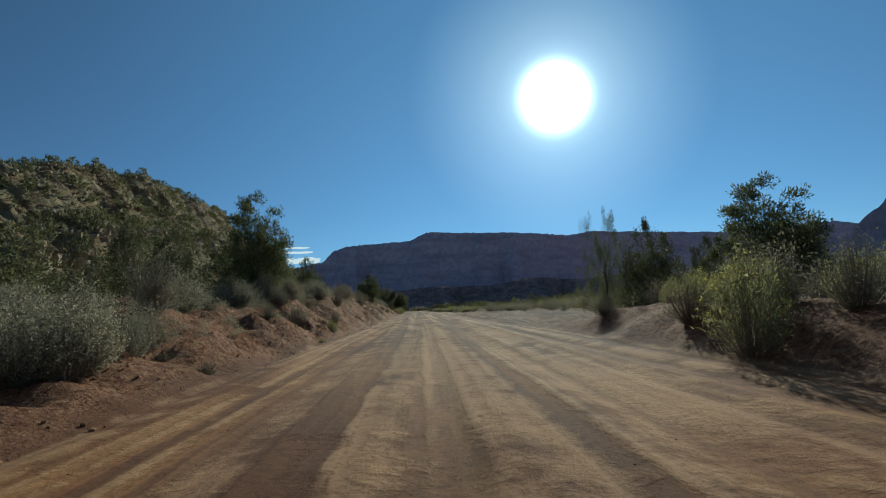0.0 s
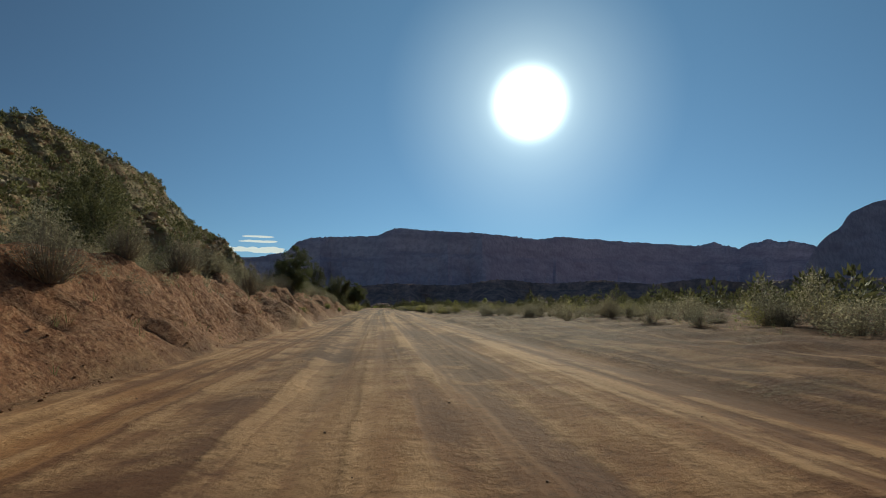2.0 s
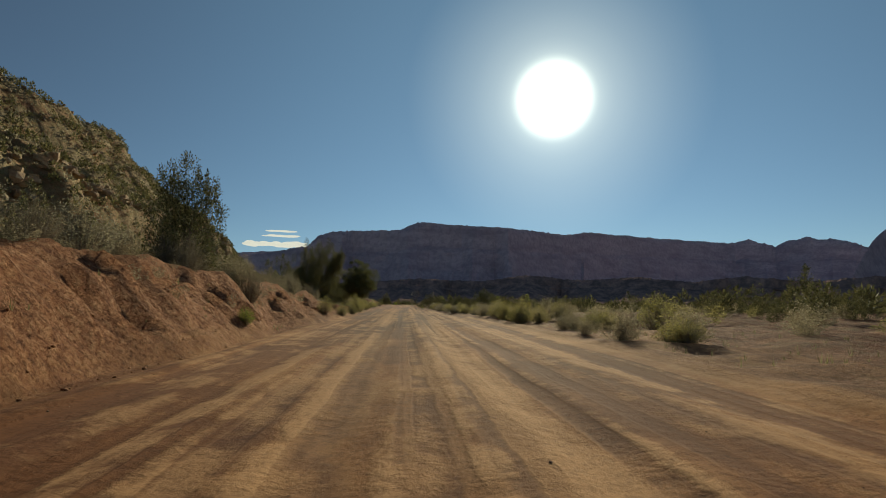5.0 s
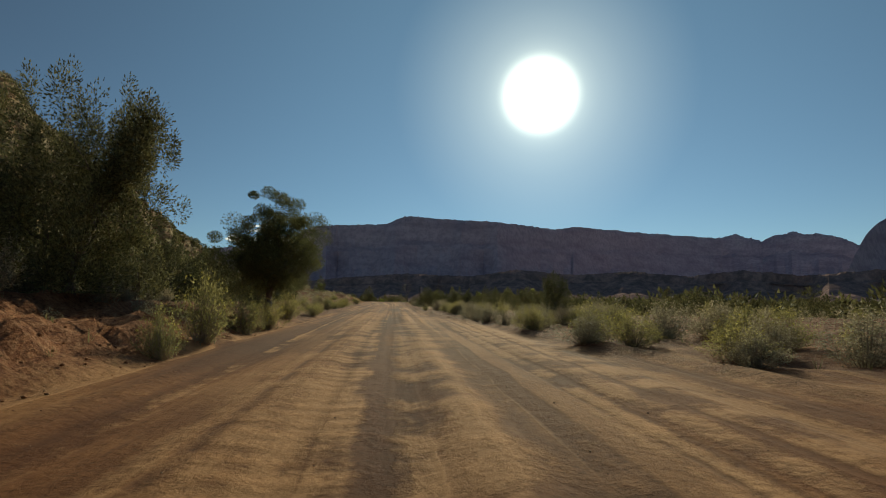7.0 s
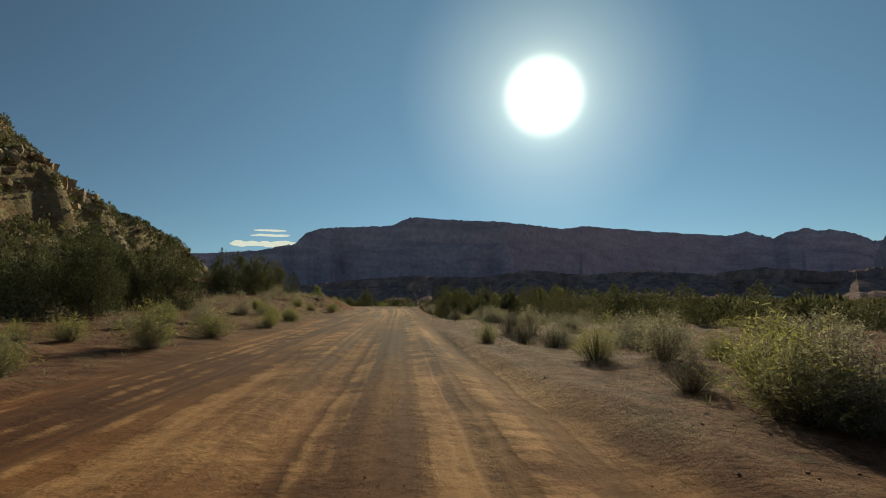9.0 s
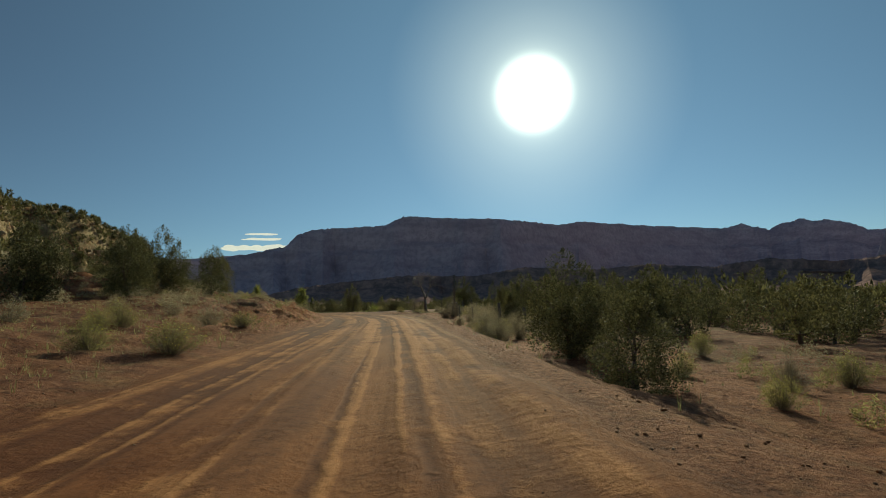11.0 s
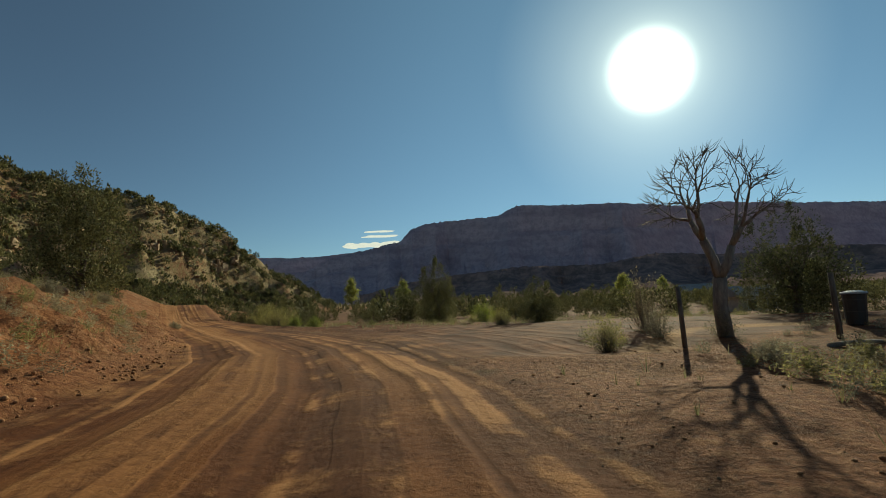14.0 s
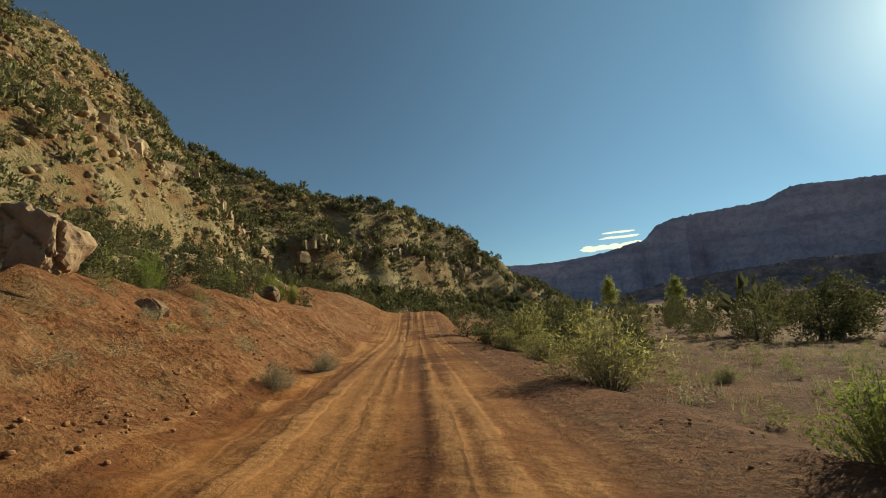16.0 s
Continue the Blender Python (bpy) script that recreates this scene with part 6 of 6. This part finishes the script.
def boulder(x, y, sx, sy, sz, seed, turn):
    rng = random.Random(seed)
    bm = bmesh.new()
    bmesh.ops.create_icosphere(bm, subdivisions=5, radius=0.56)
    planes = [(Vector((rng.gauss(0, 1), rng.gauss(0, 1), rng.gauss(0, 0.7))).normalized(), rng.uniform(0.30, 0.44)) for _ in range(11)]
    cracks = [(Vector((rng.gauss(0, 1), rng.gauss(0, 1), rng.gauss(0, 0.35))).normalized(), rng.uniform(-0.18, 0.18)) for _ in range(4)]
    o = Vector((seed * 3.1, 0, 0))
    for v in bm.verts:
        for n, d in planes:
            k = v.co.dot(n) - d
            if k > 0:
                v.co -= n * k * 0.97
        d = v.co.normalized()
        cut = sum(max(0.0, 1 - abs(v.co.dot(n) - k + 0.03 * noise.noise(v.co * 5 + o)) / 0.022) for n, k in cracks)
        v.co += d * (0.05 * noise.noise(v.co * 3 + o) + 0.025 * noise.noise(v.co * 9 + o) + 0.012 * noise.noise(v.co * 24 + o) - 0.07 * min(1.0, cut))
    me = bpy.data.meshes.new("boulder")
    bm.to_mesh(me)
    bm.free()
    me.materials.append(MAT_BOULDER)
    ob = tagged(new("boulder", me), "large cracked tan sandstone boulder on the red slope", "boulder", group="boulders on the slope")
    ob.matrix_world = Matrix.LocRotScale((x, y, ground_z(x, y) + sz * 0.28), Euler((0.1, -0.12, turn)), (sx, sy, sz))


for k, row in enumerate([(-31.0, 299.2, 3.4, 2.8, 2.7), (-33.4, 297.2, 2.8, 2.6, 2.5), (-29.6, 301.6, 1.3, 1.0, 0.8), (-44.0, 318.0, 1.6, 1.4, 1.3), (-52.0, 326.0, 1.8, 1.5, 1.6), (-13.2, 270.5, 0.5, 0.4, 0.4), (-17.6, 284.0, 0.6, 0.5, 0.4)]):
    boulder(*row, 60 + k, 0.7 * k)


def house(x, y, sx, sy, h, turn, wins, label):
    root = tagged(new("house"), label, "house")
    root.matrix_world = pose(x, y, ground_z(x, y) - 0.3, 0, 0, turn)
    bm = bmesh.new()
    box(bm, sx, sy, h, Matrix.Translation((0, 0, h / 2)))
    wall = bm_part("wall", bm, MAT_WALL, root)
    bm = bmesh.new()
    rise = sy * 0.30
    v = [bm.verts.new(p) for p in ((-sx / 2 - 0.5, -sy / 2 - 0.5, h), (sx / 2 + 0.5, -sy / 2 - 0.5, h), (sx / 2 + 0.5, sy / 2 + 0.5, h), (-sx / 2 - 0.5, sy / 2 + 0.5, h), (-sx / 2 - 0.5, 0, h + rise), (sx / 2 + 0.5, 0, h + rise))]
    for f in ((0, 1, 5, 4), (2, 3, 4, 5), (0, 4, 3), (1, 2, 5), (3, 2, 1, 0)):
        bm.faces.new([v[i] for i in f])
    bm_part("roof", bm, MAT_ROOF, root, "pale grey pitched roof")
    for k in range(wins):
        wx = -sx / 2 + sx * (k + 0.5) / wins
        bm = bmesh.new()
        box(bm, 1.5, 0.12, 1.4, Matrix.Translation((wx, -sy / 2 - 0.02, h * 0.55)))
        win = bm_part("window", bm, MAT_WHITE, root, "white window frame")
        bm = bmesh.new()
        box(bm, 1.25, 0.06, 1.15, Matrix.Translation((wx, -sy / 2 - 0.07, h * 0.55)))
        bm_part("pane", bm, MAT_GLASS, win)


house(34.0, 340.0, 5.6, 4.6, 2.3, 15, 2, "small stucco house with a pale pitched roof among trees")
house(56.0, 424.0, 8.0, 6.0, 2.8, -12, 3, "pale flat-lying house behind the valley trees")
house(205.0, 440.0, 15.0, 8.0, 3.6, 20, 4, "long pale two-storey house on the valley side")
house(165.0, 402.0, 9.0, 6.0, 2.8, -10, 3, "low pale house among junipers")


# yellowing cottonwoods in the valley
def cottonwood(x, y, h, w, seed):
    rng = np.random.RandomState(seed)
    root = tagged(new("cottonwood"), "slim cottonwood tree turning yellow-green in autumn", "tree", group="cottonwoods")
    root.location = (x, y, ground_z(x, y) - 0.1)
    wood = [tube([(0, 0, 0), (0.02 * h, 0, 0.4 * h), (0, 0.02 * h, 0.9 * h)], [0.03 * h, 0.02 * h, 0.005 * h], 7)]
    cen, dirs = [], []
    for k in range(46):
        t, a = rng.uniform(0.22, 1.0), rng.uniform(0, 6.28)
        r = 0.5 * w * math.sin(math.pi * min(1, 0.12 + 0.85 * t)) * rng.uniform(0.3, 1.0)
        c = np.array([r * math.cos(a), r * math.sin(a), t * h])
        if k % 5 == 0:
            wood.append(tube([(0, 0, max(0.1, t - 0.2) * h), tuple(c)], [0.009 * h, 0.003 * h], 5))
        p = rng.normal(size=(60, 3)) * 0.055 * h
        cen.append(c + p)
        dirs.append(rng.normal(size=(60, 3)))
    v, f = leaves(np.concatenate(cen), np.concatenate(dirs), 0.045 * h, 0.034 * h, rng)
    part("trunk", mesh_from("trunk", *join(wood), MAT_BARK), root)
    part("crown", mesh_from("crown", v, f, MAT_COTTON), root)


for k, row in enumerate([(76.0, 402.0, 8.6, 5.4), (-44.0, 500.0, 13.5, 6.0), (-64.0, 486.0, 12.0, 6.5), (42.0, 312.0, 5.5, 3.6), (22.0, 360.0, 6.0, 4.4), (60.0, 470.0, 8.0, 6.0)]):
    cottonwood(*row, 80 + k)


# ---- a small bank of cloud low over the far ridge ----
def cloud():
    m, nt, bsdf, N, L = mat("glowing_cloud")
    bsdf.inputs["Base Color"].default_value = (0.95, 0.95, 0.95, 1)
    bsdf.inputs["Roughness"].default_value = 1.0
    tr = N("ShaderNodeBsdfTranslucent")
    tr.inputs["Color"].default_value = (0.98, 0.98, 0.98, 1)
    # emission stands in for sunlight coming through the cloud
    glow = N("ShaderNodeEmission")
    glow.inputs["Color"].default_value = (0.95, 0.97, 1.0, 1)
    glow.inputs["Strength"].default_value = 0.75
    mx = N("ShaderNodeMixShader")
    mx.inputs[0].default_value = 0.7
    L(tr.outputs[0], mx.inputs[1])
    L(glow.outputs[0], mx.inputs[2])
    L(mx.outputs[0], nt.nodes["Material Output"].inputs["Surface"])
    rng = random.Random(9)
    bm = bmesh.new()
    for az0, az1, el, thick, n in ((-16.1, -10.6, 5.85, 24, 26), (-14.0, -11.6, 6.75, 9, 9), (-13.6, -11.9, 7.25, 7, 7)):
        for k in range(n):
            a = radians(az0 + (az1 - az0) * (k + rng.random()) / n)
            d = 4300
            c = Vector((1.8 + math.sin(a) * d, 153 + math.cos(a) * d, 1.4 + d * math.tan(radians(el)) + rng.uniform(-0.4, 0.4) * thick))
            made = bmesh.ops.create_icosphere(bm, subdivisions=2, radius=1.0)["verts"]
            s = Vector((rng.uniform(40, 80), rng.uniform(30, 60), thick * rng.uniform(0.35, 0.9)))
            for v in made:
                v.co = c + Vector((v.co.x * s.x, v.co.y * s.y, v.co.z * s.z))
    me = bpy.data.meshes.new("cloud")
    bm.to_mesh(me)
    bm.free()
    me.materials.append(m)
    tagged(new("cloud", me), "small white cloud bank low on the horizon", "cloud", kind="structure")


cloud()
